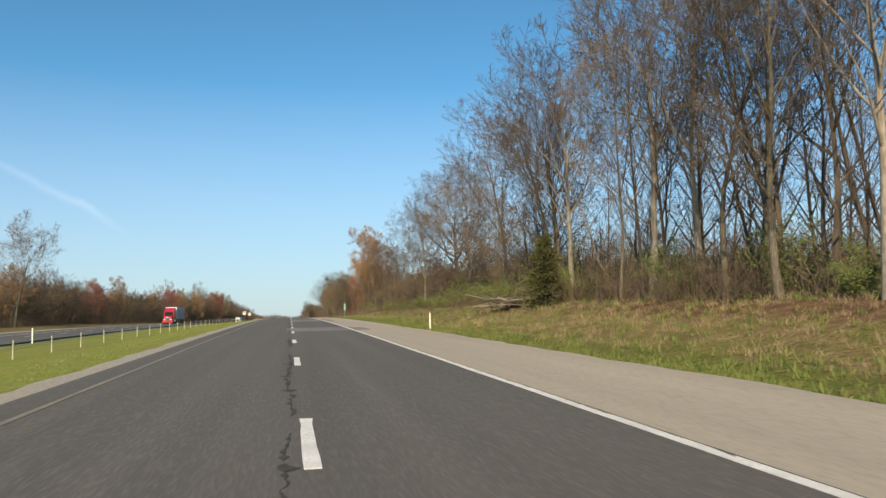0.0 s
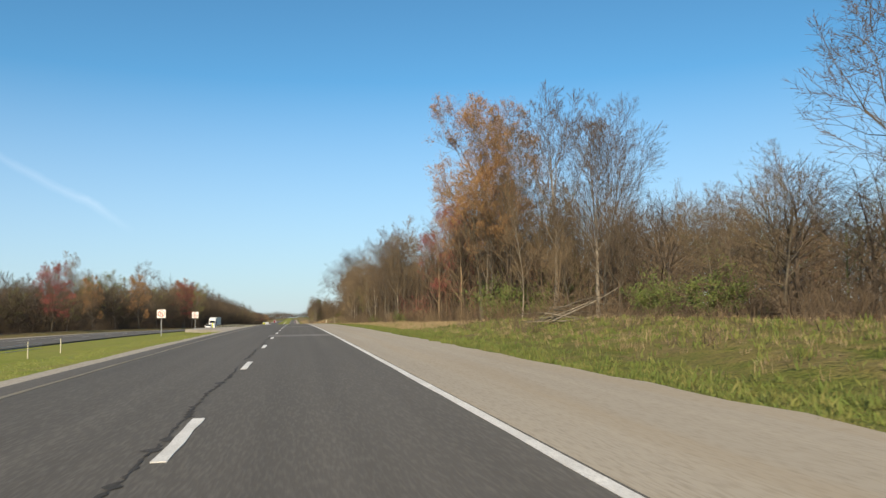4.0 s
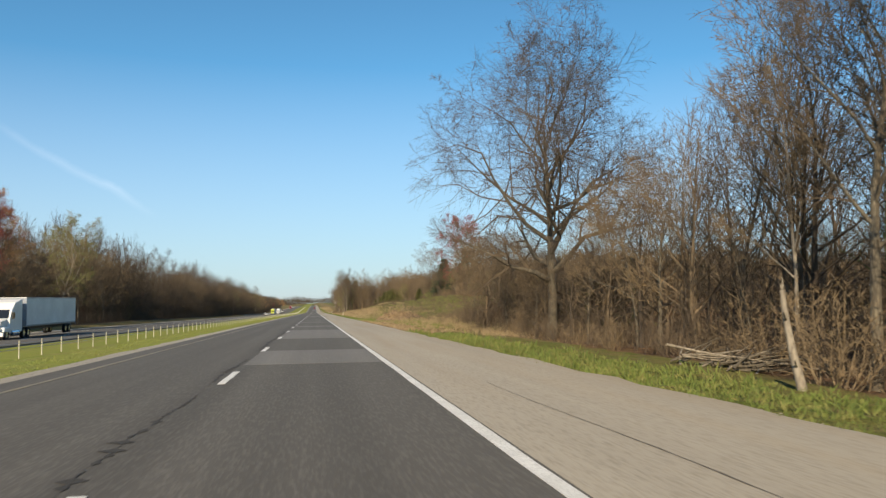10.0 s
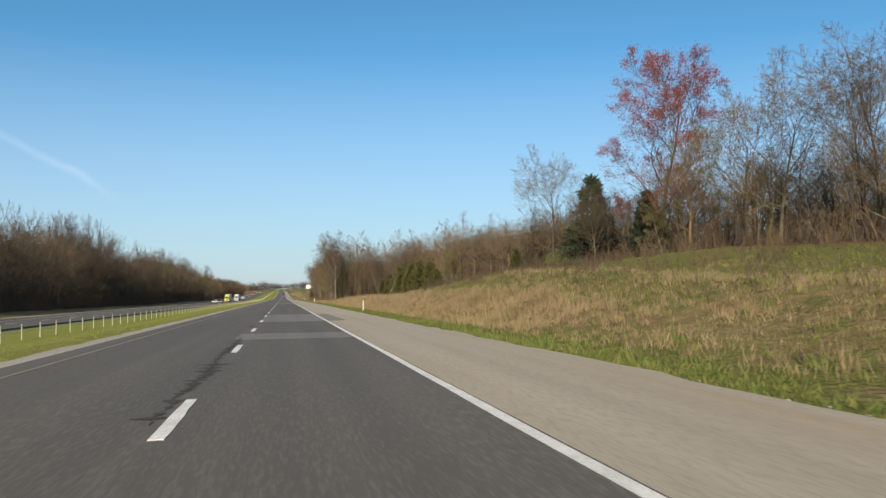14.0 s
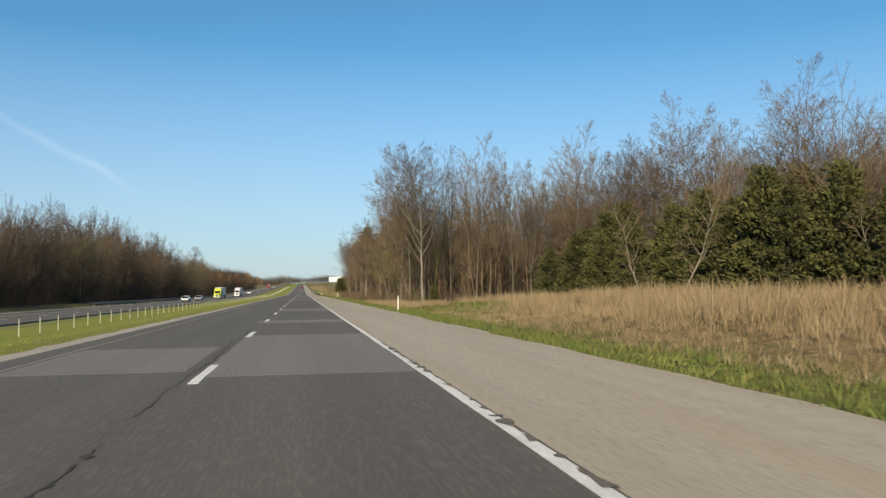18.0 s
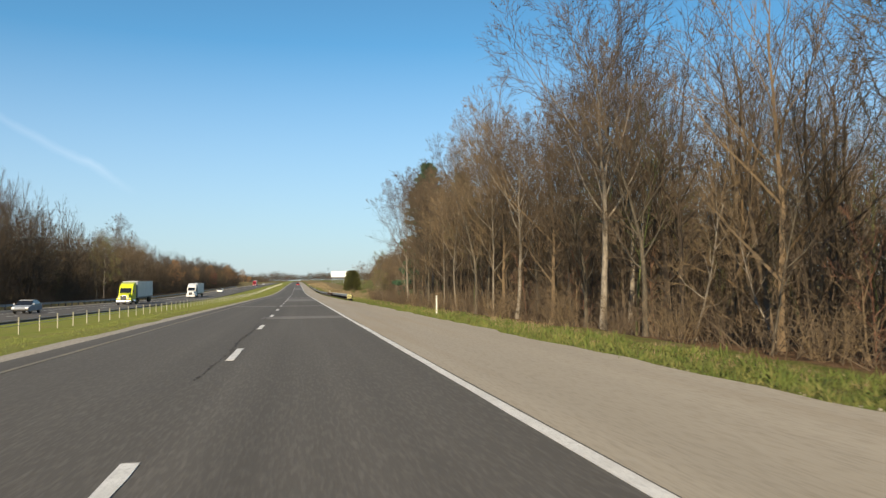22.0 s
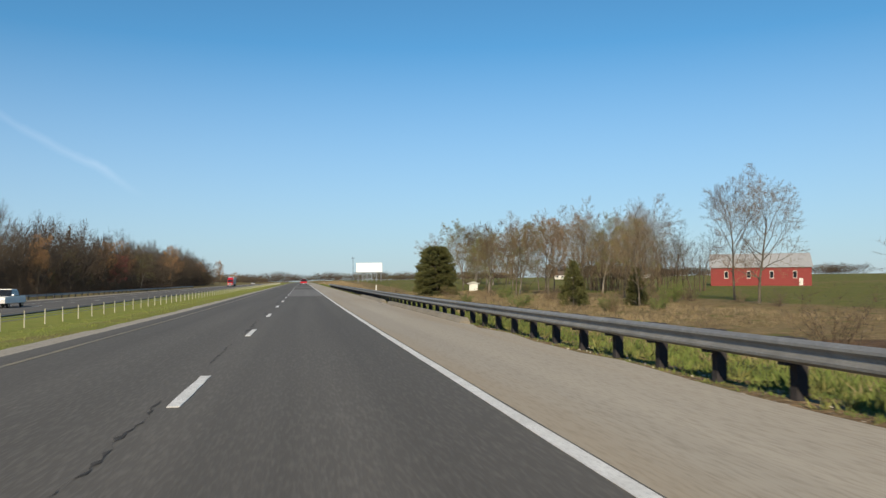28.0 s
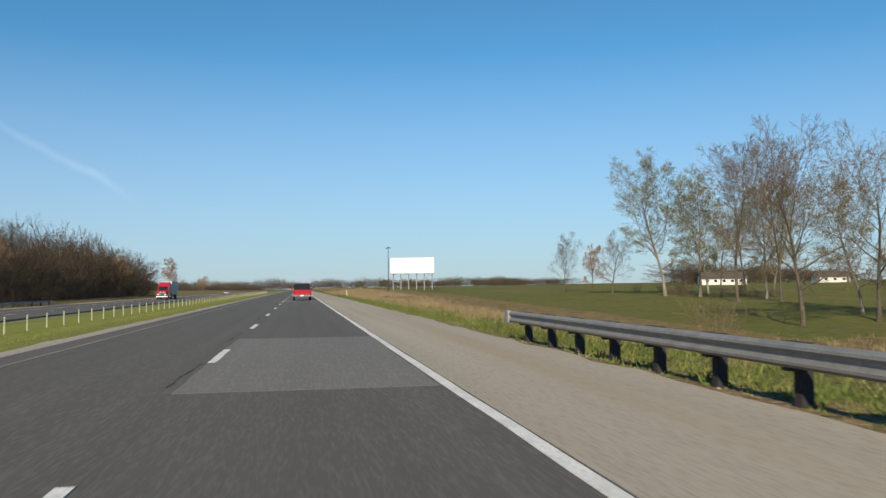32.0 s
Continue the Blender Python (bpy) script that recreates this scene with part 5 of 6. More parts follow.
for i in range(190):
    a = rs.uniform(0, 6.283)
    q = rs.uniform(0.2, 1.12)
    px, py = math.cos(a) * 3.7 * q, math.sin(a) * 8.8 * q
    s = rs.uniform(0.05, 0.2)
    bm = lump(i, s)
    me = bpy.data.meshes.new("clay_lump")
    bm.to_mesh(me)
    bm.free()
    me.materials.append(CLAY)
    ob = new("clay_lump", me)
    ob.parent = heap
    jj, ii = int(np.clip((px + 5) / 10 * 79, 0, 79)), int(np.clip((py + 13) / 26 * 159, 0, 159))
    ob.location = (px, py, float(heap_v.reshape(160, 80, 3)[ii, jj, 2]) + s * 0.2)

# churned soil along the shoulder before the heap: clods and straw
def clods(name, spots, material, seed, label):
    """Many small rough lumps of earth, half sunk in the ground, as one mesh."""
    rs = np.random.RandomState(seed)
    bm = bmesh.new()
    bmesh.ops.create_icosphere(bm, subdivisions=1, radius=1.0)
    base = np.array([v.co[:] for v in bm.verts])
    tri = np.array([[v.index for v in f.verts] for f in bm.faces])
    bm.free()
    S = np.asarray(spots, float)
    n = len(S)
    v = base[None] * (1 + rs.normal(0, 0.25, (n, len(base), 1))) * S[:, 2][:, None, None] * rs.uniform(0.6, 1.3, (n, 1, 3)) * [1, 1, 0.7]
    v += np.stack([S[:, 0], S[:, 1], ground_z(S[:, 0], S[:, 1])], -1)[:, None]
    f = tri[None] + (np.arange(n) * len(base))[:, None, None]
    return tagged(mesh_object(name, v.reshape(-1, 3), f.reshape(-1, 3), material), label, "soil", kind="stuff")


spots = [(rp.gauss(9.6, 1.2), rp.uniform(412, 478), rp.uniform(0.03, 0.12)) for _ in range(1500)] + [(rp.gauss(10.6, 0.25), rp.uniform(414, 470), rp.uniform(0.08, 0.2)) for _ in range(420)]
clods("soil_clods", [p for p in spots if p[0] > 7.4], CLAY, 41, "churned brown soil and clods along the shoulder")
spots = [(rp.uniform(8.2, 13.5), rp.uniform(412, 480), rp.uniform(0.1, 0.3)) for _ in range(1500)]
blades("straw", spots, DRY, 42, "flattened straw and dead grass over dug soil", per=7, width=0.012)
spots = [(rp.uniform(7.25, 8.3), rp.uniform(0, 1230), rp.uniform(0.012, 0.04)) for _ in range(5200)]
clods("edge_gravel", spots, STRIP, 43, "loose gravel and crumbs along the shoulder's edge")

# ------------------------------------------------------------------ fallen wood


def branch_pile(x, y, n, length, height, seed, label):
    """A heap of dead boughs lying across one another, each a crooked tapering pole."""
    r = random.Random(seed)
    z = float(ground_z(x, y))
    ob = empty("branch_pile", (x, y, z))
    for i in range(n):
        ang = r.gauss(0.25, 0.35)
        c = Vector((r.gauss(0, length * 0.22), r.gauss(0, 0.9), 0.1 + height * r.random() ** 1.6))
        d = Vector((math.cos(ang), math.sin(ang), r.gauss(0.05, 0.16)))
        ln = length * r.uniform(0.4, 1.0)
        p, rad = c - d * ln / 2, r.uniform(0.015, 0.075)
        p.z = max(p.z, 0.02)
        segs = []
        for k in range(4):
            d = (d + Vector((0, r.gauss(0, 0.12), r.gauss(0, 0.07)))).normalized()
            q = p + d * ln / 4
            q.z = max(q.z, 0.03)
            segs.append((p.copy(), q.copy(), rad, rad * 0.78))
            p, rad = q, rad * 0.78
        v, f = tubes(*seg_arrays(segs), 6)
        mesh_object("bough", v, f, BARK if i % 2 else BARK_PALE, ob, smooth=True)
    return tagged(ob, label, "branch pile")


branch_pile(18.3, 61.5, 95, 5.0, 0.6, 5, "pile of dead brown boughs on the grass bank")
branch_pile(19, 193, 22, 6.0, 1.2, 9, "fallen dead boughs lying on the bank below the wood")

branch_pile(15.6, 381, 60, 3.6, 0.45, 12, "tangle of dead brown boughs at the wood's foot")


def snag(x, y, height, seed, label):
    """A dead standing trunk, broken off at the top, with stubs of limbs."""
    r = random.Random(seed)
    ob = empty("tree_snag", (x, y, float(ground_z(x, y))))
    p, d, rad, segs = Vector((0, 0, -0.2)), Vector((-0.10, 0.05, 1)).normalized(), 0.13, []
    for k in range(7):
        d = (d + Vector((r.gauss(0, 0.05), r.gauss(0, 0.05), 0))).normalized()
        q = p + d * (height + 0.2) / 7
        segs.append((p.copy(), q.copy(), rad, rad * 0.9))
        p, rad = q, rad * 0.9
    v, f = tubes(*seg_arrays(segs), 9)
    mesh_object("trunk", v, f, BARK_PALE, ob, smooth=True)
    v, f = spikes([p - d * 0.02, p - d * 0.02, p - d * 0.02], [p + d * 0.35 + Vector((0.03, 0, 0)), p + d * 0.2 + Vector((-0.05, 0.03, 0)), p + d * 0.12 + Vector((0.02, -0.06, 0))], np.array([rad * 0.7] * 3))
    mesh_object("splintered_top", v, f, BARK_PALE, ob)
    for k in (2, 4, 5):
        a = r.uniform(0, 6.283)
        b = segs[k][0]
        v, f = tubes([b], [b + Vector((math.cos(a) * 0.35, math.sin(a) * 0.35, 0.2))], np.array([0.035]), np.array([0.02]), 6)
        mesh_object("limb_stub", v, f, BARK_PALE, ob)
    return tagged(ob, label, "dead tree")


snag(12.9, 373.5, 2.4, 3, "pale broken dead trunk standing at the grass edge")

# ------------------------------------------------------------------ median cable barrier
barrier = empty("cable_barrier", (-12.0, 0, 0))
tagged(barrier, "low median cable barrier with pale posts", "barrier")
bm = bmesh.new()
rod(bm, (0, 0, -0.3), (0, 0, 0.80), 0.034, 8)
rod(bm, (0, 0, 0.80), (0, 0, 0.84), 0.040, 8)
pm = bpy.data.meshes.new("post")
bm.to_mesh(pm)
bm.free()
pm.materials.append(POST_PALE)
post_y = list(np.arange(-8, 196, 5.6)) + list(np.arange(285, 1000, 3.1)) + list(np.arange(1001, 1180, 3.1))
for v in post_y[:298]:
    ob = new("post", pm)
    ob.parent = barrier
    ob.location = (0, v, float(ground_z(-12.0, v)))
far = post_y[298:] + list(np.arange(1180, 1500, 3.1))
P0 = np.array([(0, v, float(ground_z(-12.0, v)) - 0.3) for v in far])
v_, f_ = tubes(P0, P0 + [0, 0, 1.12], np.full(len(far), 0.042), np.full(len(far), 0.042), 6)
tagged(mesh_object("far_posts", v_, f_, POST_PALE, barrier), "pale posts far along the barrier", kind="stuff")
for h in (0.45, 0.58, 0.72):
    for a, b in ((-8, 195), (285, 1500)):
        yy = np.arange(a, b, 6.0)
        zz = ground_z(np.full(len(yy), -12.0), yy) + h
        P = np.stack([0 * yy + 0.05, yy, zz], -1)
        v_, f_ = tubes(P[:-1], P[1:], np.full(len(yy) - 1, 0.012), np.full(len(yy) - 1, 0.012), 4)
        mesh_object("cable", v_, f_, STEEL, barrier)

# ------------------------------------------------------------------ right guardrail


def w_beam(name, y0, y1, x, zoff, material, parent):
    """A corrugated steel beam along the road, following its height."""
    prof = [(0.0, -0.155), (-0.018, -0.15), (-0.075, -0.11), (-0.08, -0.075), (-0.02, -0.03), (-0.015, 0.0), (-0.02, 0.03), (-0.08, 0.075), (-0.075, 0.11), (-0.018, 0.15), (0.0, 0.155)]
    n = max(1, int((y1 - y0) / 1.9))
    yy = np.linspace(y0, y1, n + 1)
    zc = road_z(yy)
    xc = x(yy) if callable(x) else np.full(n + 1, x)
    v, f = [], []
    outer = prof + [(a + 0.006, b) for a, b in prof[::-1]]
    m = len(outer)
    for i in range(n + 1):
        for a, b in outer:
            v.append((xc[i] + a, yy[i], zc[i] + zoff + b))
    for i in range(n):
        for j in range(m):
            f.append((i * m + j, i * m + (j + 1) % m, (i + 1) * m + (j + 1) % m, (i + 1) * m + j))
    return mesh_object(name, v, f, material, parent, smooth=False)


PALE_WOOD = mat("weathered_pale_wood", (0.42, 0.38, 0.32), (0.32, 0.285, 0.235), scale=6, rough=0.9, fine=30, vary=0.2)
rail = empty("guardrail", (0, 0, 0))
tagged(rail, "galvanised W-beam guardrail on dark wooden posts beside the shoulder", "guardrail")
GX = 7.36


def rail_x(y):
    return np.interp(y, [879, 930, 990, 1200], [7.68, 7.68, 7.42, 7.36])


y = 879.0
while y < 1183:
    y1 = min(y + 7.62, 1183.0)
    rusty = 924 < y < 947
    # plain beams past 930 take the steel with shade in its colour
    w_beam("beam", y, y1, lambda q, o=(0.0 if int(y) % 2 else 0.004): rail_x(q) + o, 0.53, RUST if rusty else (STEEL if y < 930 else RAIL_GREY), rail)
    if 925 < y < 990:
        w_beam("lower_beam", y, y1, lambda q: rail_x(q) + 0.03, 0.19, DARK_STEEL, rail)
    y = y1
bm = bmesh.new()
box(bm, GX + 0.17, GX + 0.34, -0.08, 0.08, -0.6, 0.74, bevel=0.012)
gp = bpy.data.meshes.new("post")
bm.to_mesh(gp)
bm.free()
gp.materials.append(DARK_WOOD)
bm = bmesh.new()
box(bm, GX + 0.004, GX + 0.17, -0.075, 0.075, 0.37, 0.745, bevel=0.01)
gb = bpy.data.meshes.new("block")
bm.to_mesh(gb)
bm.free()
gb.materials.append(PALE_WOOD)
bm = bmesh.new()
box(bm, GX + 0.004, GX + 0.17, -0.075, 0.075, 0.33, 0.69, bevel=0.01)
gd = bpy.data.meshes.new("block")
bm.to_mesh(gd)
bm.free()
gd.materials.append(DARK_WOOD)
bm = bmesh.new()
box(bm, GX + 0.17, GX + 0.34, -0.08, 0.08, -0.6, 0.67, bevel=0.012)
gq = bpy.data.meshes.new("post")
bm.to_mesh(gq)
bm.free()
gq.materials.append(DARK_WOOD)
y = 879.3
while y < 1183:
    for nm, me in (("post", gp if y < 940 else gq), ("block", gb if y < 940 else gd)):
        ob = new(nm, me)
        ob.parent = rail
        ob.location = (float(rail_x(y)) - GX, y, float(road_z(y)))
    y += 1.905
# flared end plate at the far end
bm = bmesh.new()
box(bm, GX - 0.1, GX + 0.02, 1183.0, 1183.35, float(road_z(1183)) + 0.36, float(road_z(1183)) + 0.70, bevel=0.03)
part("end_plate", bm, STEEL, rail)

def kerb(y0, y1):
    """A low sloped concrete kerb at the shoulder's outer edge, with tapered ends."""
    prof = [(6.84, -0.08), (6.86, 0.02), (7.0, 0.15), (7.22, 0.16), (7.26, -0.12)]
    yy = np.concatenate([[y0, y0 + 0.35], np.arange(y0 + 1.5, y1 - 1, 1.5), [y1 - 0.35, y1]])
    v, f, m = [], [], len(prof)
    for i, yv in enumerate(yy):
        k = 0.35 if i in (0, len(yy) - 1) else 1.0
        v += [(a + 0.012 * math.sin(yv * 2.3), yv, float(road_z(yv)) + (b * k if b > 0 else b)) for a, b in prof]
    for i in range(len(yy) - 1):
        f += [(i * m + j, i * m + (j + 1) % m, (i + 1) * m + (j + 1) % m, (i + 1) * m + j) for j in range(m)]
    ob = mesh_object("kerb", v, f, KERB)
    e = len(v) - m
    bm = bmesh.new()
    bm.from_mesh(ob.data)
    bm.verts.ensure_lookup_table()
    bm.faces.new([bm.verts[j] for j in range(m)])
    bm.faces.new([bm.verts[e + j] for j in range(m)][::-1])
    bmesh.ops.recalc_face_normals(bm, faces=bm.faces)
    bm.to_mesh(ob.data)
    bm.free()
    return tagged(ob, "low weathered concrete kerb below the guardrail", "kerb", kind="structure")


KERB = mat("kerb_concrete", (0.26, 0.23, 0.18), (0.20, 0.175, 0.135), scale=1.5, rough=0.95, c3=(0.13, 0.115, 0.09), fine=14, bump=0.4)
kerb(1036.0, 1060.3)
kerb(1063.4, 1084.0)

marker = empty("object_marker", (7.58, 878.6, float(road_z(878.6))))
marker.scale = (0.78, 0.78, 0.78)
tagged(marker, "yellow and black striped square marker at the guardrail's start", "road sign")
boxed("plate", (-0.36, 0.36, -0.015, 0.015, 0.25, 0.95), YELLOW_PAINT, marker, 0.006)
for k in range(-2, 3):
    bm = bmesh.new()
    c = k * 0.27
    pts = []
    for dx, dz in ((-0.35, -0.35 + c), (-0.35, -0.22 + c), (0.35, 0.48 + c), (0.35, 0.35 + c)):
        pts.append((dx, dz))

    def cut(poly, lim, side):
        out = []
        for i in range(len(poly)):
            a, b = poly[i], poly[(i + 1) % len(poly)]
            ina, inb = (a[1] - lim) * side <= 0, (b[1] - lim) * side <= 0
            if ina:
                out.append(a)
            if ina != inb:
                t = (lim - a[1]) / (b[1] - a[1])
                out.append((a[0] + (b[0] - a[0]) * t, lim))
        return out

    poly = cut(cut(pts, 0.34, 1), -0.34, -1)
    if len(poly) > 2:
        fr = [bm.verts.new((a, -0.0215, 0.6 + b)) for a, b in poly]
        bk = [bm.verts.new((a, -0.0165, 0.6 + b)) for a, b in poly]
        bm.faces.new(fr)
        bm.faces.new(bk[::-1])
        for i in range(len(fr)):
            bm.faces.new((fr[i], bk[i], bk[(i + 1) % len(fr)], fr[(i + 1) % len(fr)]))
        bmesh.ops.recalc_face_normals(bm, faces=bm.faces)
        part("stripe", bm, BLACK_PAINT, marker)
    else:
        bm.free()
boxed("post", (-0.04, 0.04, 0.016, 0.07, -0.3, 0.9), DARK_WOOD, marker)

# oncoming side guardrail, far left
lrail = empty("guardrail", (0, 0, 0))
tagged(lrail, "grey guardrail along the outer edge of the oncoming carriageway", "guardrail")
for a, b in ((790, 1290),):
    n = max(1, int((b - a) / 7.62))
    for i in range(n):
        y0 = a + (b - a) * i / n
        ob = w_beam("beam", y0, a + (b - a) * (i + 1) / n, -36.0, LEFT_DROP + 0.62, STEEL, lrail)
    for y0 in np.arange(a + 0.3, b, 3.81):
        ob = new("post", gp)
        ob.parent = lrail
        ob.location = (-36.0 - GX - 0.36, y0, float(road_z(y0)) + LEFT_DROP)

# ------------------------------------------------------------------ delineators and signs


def delineator():
    ob = empty("delineator_post", (0, 0, 0))
    bm = bmesh.new()
    prof = [(-0.055, 0.012), (-0.05, -0.006), (-0.018, -0.012), (0.018, -0.012), (0.05, -0.006), (0.055, 0.012), (0.018, 0.0), (-0.018, 0.0)]
    a = [bm.verts.new((x, y, -0.3)) for x, y in prof]
    b = [bm.verts.new((x * 0.94, y, 1.22)) for x, y in prof]
    bm.faces.new(a)
    bm.faces.new(b[::-1])
    for i in range(8):
        bm.faces.new((a[i], b[i], b[(i + 1) % 8], a[(i + 1) % 8]))
    bmesh.ops.recalc_face_normals(bm, faces=bm.faces)
    part("post", bm, WHITE_PLASTIC, ob)
    boxed("reflector", (-0.04, 0.04, -0.022, -0.013, 1.02, 1.12), LAMP, ob, 0.003, "pale reflector patch")
    return tagged(ob, "slim white delineator post on the grass edge", "post", "delineator posts along the shoulder")


DEL = delineator()
first = True
for x, y in ((9.75, 55), (-20.3, 67), (9.4, 349.5), (9.9, 584), (9.3, 703), (10.3, 833.5), (8.7, 963), (8.0, 1079), (9.2, 1290)):
    z = float(ground_z(x, y))
    if first:
        DEL.location = (x, y, z)
        first = False
    else:
        copy_thing(DEL, pose(x, y, z, 0, 0, rp.uniform(-8, 8)))

mile = empty("mile_marker", (9.1, 133.3, float(ground_z(9.1, 133.3))))
tagged(mile, "tall narrow green mile marker on a thin post", "road sign")
boxed("post", (-0.03, 0.03, 0.012, 0.05, -0.3, 2.7), STEEL, mile)
boxed("plate", (-0.15, 0.15, -0.006, 0.006, 1.5, 2.7), GREEN_SIGN, mile, 0.003)
for z0, z1, w in ((2.5, 2.58, 0.09), (2.18, 2.36, 0.06), (1.86, 2.04, 0.06), (1.58, 1.74, 0.06)):
    boxed("character_bar", (-w, w, -0.0115, -0.0085, z0, z1), BOARD, mile)



def u_turn_sign(x, y, turn):
    """A square no-U-turn sign: white sheet, black bent arrow, red ring and bar."""
    z = float(ground_z(x, y))
    ob = empty("u_turn_sign", (x, y, z), turn)
    boxed("post", (-0.035, 0.035, 0.012, 0.06, -0.3, 2.9), STEEL, ob)
    boxed("plate", (-0.45, 0.45, -0.006, 0.006, 2.05, 2.95), BOARD, ob, 0.004)
    bm = bmesh.new()
    n = 32
    for r0, r1, y0 in ((0.30, 0.38, -0.0115),):
        ring = []
        for k in range(n):
            a = 2 * math.pi * k / n
            ring.append([bm.verts.new((math.cos(a) * r, yy, 2.5 + math.sin(a) * r)) for r, yy in ((r0, y0), (r1, y0), (r1, -0.008), (r0, -0.008))])
        for k in range(n):
            p, q = ring[k], ring[(k + 1) % n]
            for j in range(4):
                bm.faces.new((p[j], p[(j + 1) % 4], q[(j + 1) % 4], q[j]))
    bmesh.ops.recalc_face_normals(bm, faces=bm.faces)
    part("ring", bm, RED_PAINT, ob)
    bm = box(bmesh.new(), -0.32, 0.32, -0.019, -0.0155, -0.032, 0.032)
    bmesh.ops.rotate(bm, verts=bm.verts, cent=(0, 0, 0), matrix=Matrix.Rotation(radians(45), 3, "Y"))
    bmesh.ops.translate(bm, verts=bm.verts, vec=(0, 0, 2.5))
    part("bar", bm, RED_PAINT, ob)
    bm = bmesh.new()
    box(bm, 0.08, 0.14, -0.0145, -0.0085, 2.28, 2.55)
    box(bm, -0.14, -0.08, -0.0145, -0.0085, 2.40, 2.55)
    k = 10
    prev = None
    for i in range(k + 1):
        a = math.pi * i / k
        cur = [bm.verts.new((math.cos(a) * r, yy, 2.55 + math.sin(a) * r)) for r, yy in ((0.08, -0.0145), (0.14, -0.0145), (0.14, -0.0085), (0.08, -0.0085))]
        if prev:
            for j in range(4):
                bm.faces.new((prev[j], prev[(j + 1) % 4], cur[(j + 1) % 4], cur[j]))
        prev = cur
    t = [bm.verts.new(p) for p in ((-0.2, -0.0145, 2.41), (-0.02, -0.0145, 2.41), (-0.11, -0.0145, 2.27))]
    bm.faces.new(t)
    bmesh.ops.recalc_face_normals(bm, faces=bm.faces)
    part("arrow", bm, BLACK_PAINT, ob)
    return tagged(ob, "square white no-U-turn sign with red ring at the median crossover", "road sign")


u_turn_sign(-13.3, 236, 0)
u_turn_sign(-13.3, 266, 0)
ymark = empty("marker_post", (-11.0, 268, float(ground_z(-11.0, 268))))
tagged(ymark, "yellow-green plastic marker post by the median crossover", "post")
bm = rod(bmesh.new(), (0, 0, -0.2), (0, 0, 1.2), 0.06, 10)
part("tube", bm, LIME, ymark)

# ------------------------------------------------------------------ vehicles


def wheel(parent, x, y, r, w, rim=CHROME):
    """A tyre with its rim; the axle lies across x."""
    bm = bmesh.new()
    n = 20
    prof = [(-w / 2, r * 0.62), (-w / 2, r * 0.9), (-w * 0.4, r), (w * 0.4, r), (w / 2, r * 0.9), (w / 2, r * 0.62)]
    rings = []
    for k in range(n):
        a = 2 * math.pi * k / n
        rings.append([bm.verts.new((px, math.cos(a) * pr, math.sin(a) * pr)) for px, pr in prof])
    for k in range(n):
        p, q = rings[k], rings[(k + 1) % n]
        for j in range(5):
            bm.faces.new((p[j], p[j + 1], q[j + 1], q[j]))
        bm.faces.new((p[5], p[0], q[0], q[5]))
    bmesh.ops.recalc_face_normals(bm, faces=bm.faces)
    t = part("wheel", bm, RUBBER, parent)
    t.location = (x, y, r)
    bm = bmesh.new()
    rod(bm, (-w * 0.42, 0, 0), (w * 0.42, 0, 0), r * 0.6, 16)
    rod(bm, (-w * 0.48, 0, 0), (w * 0.48, 0, 0), r * 0.2, 10)
    part("rim", bm, rim, t)
    return t


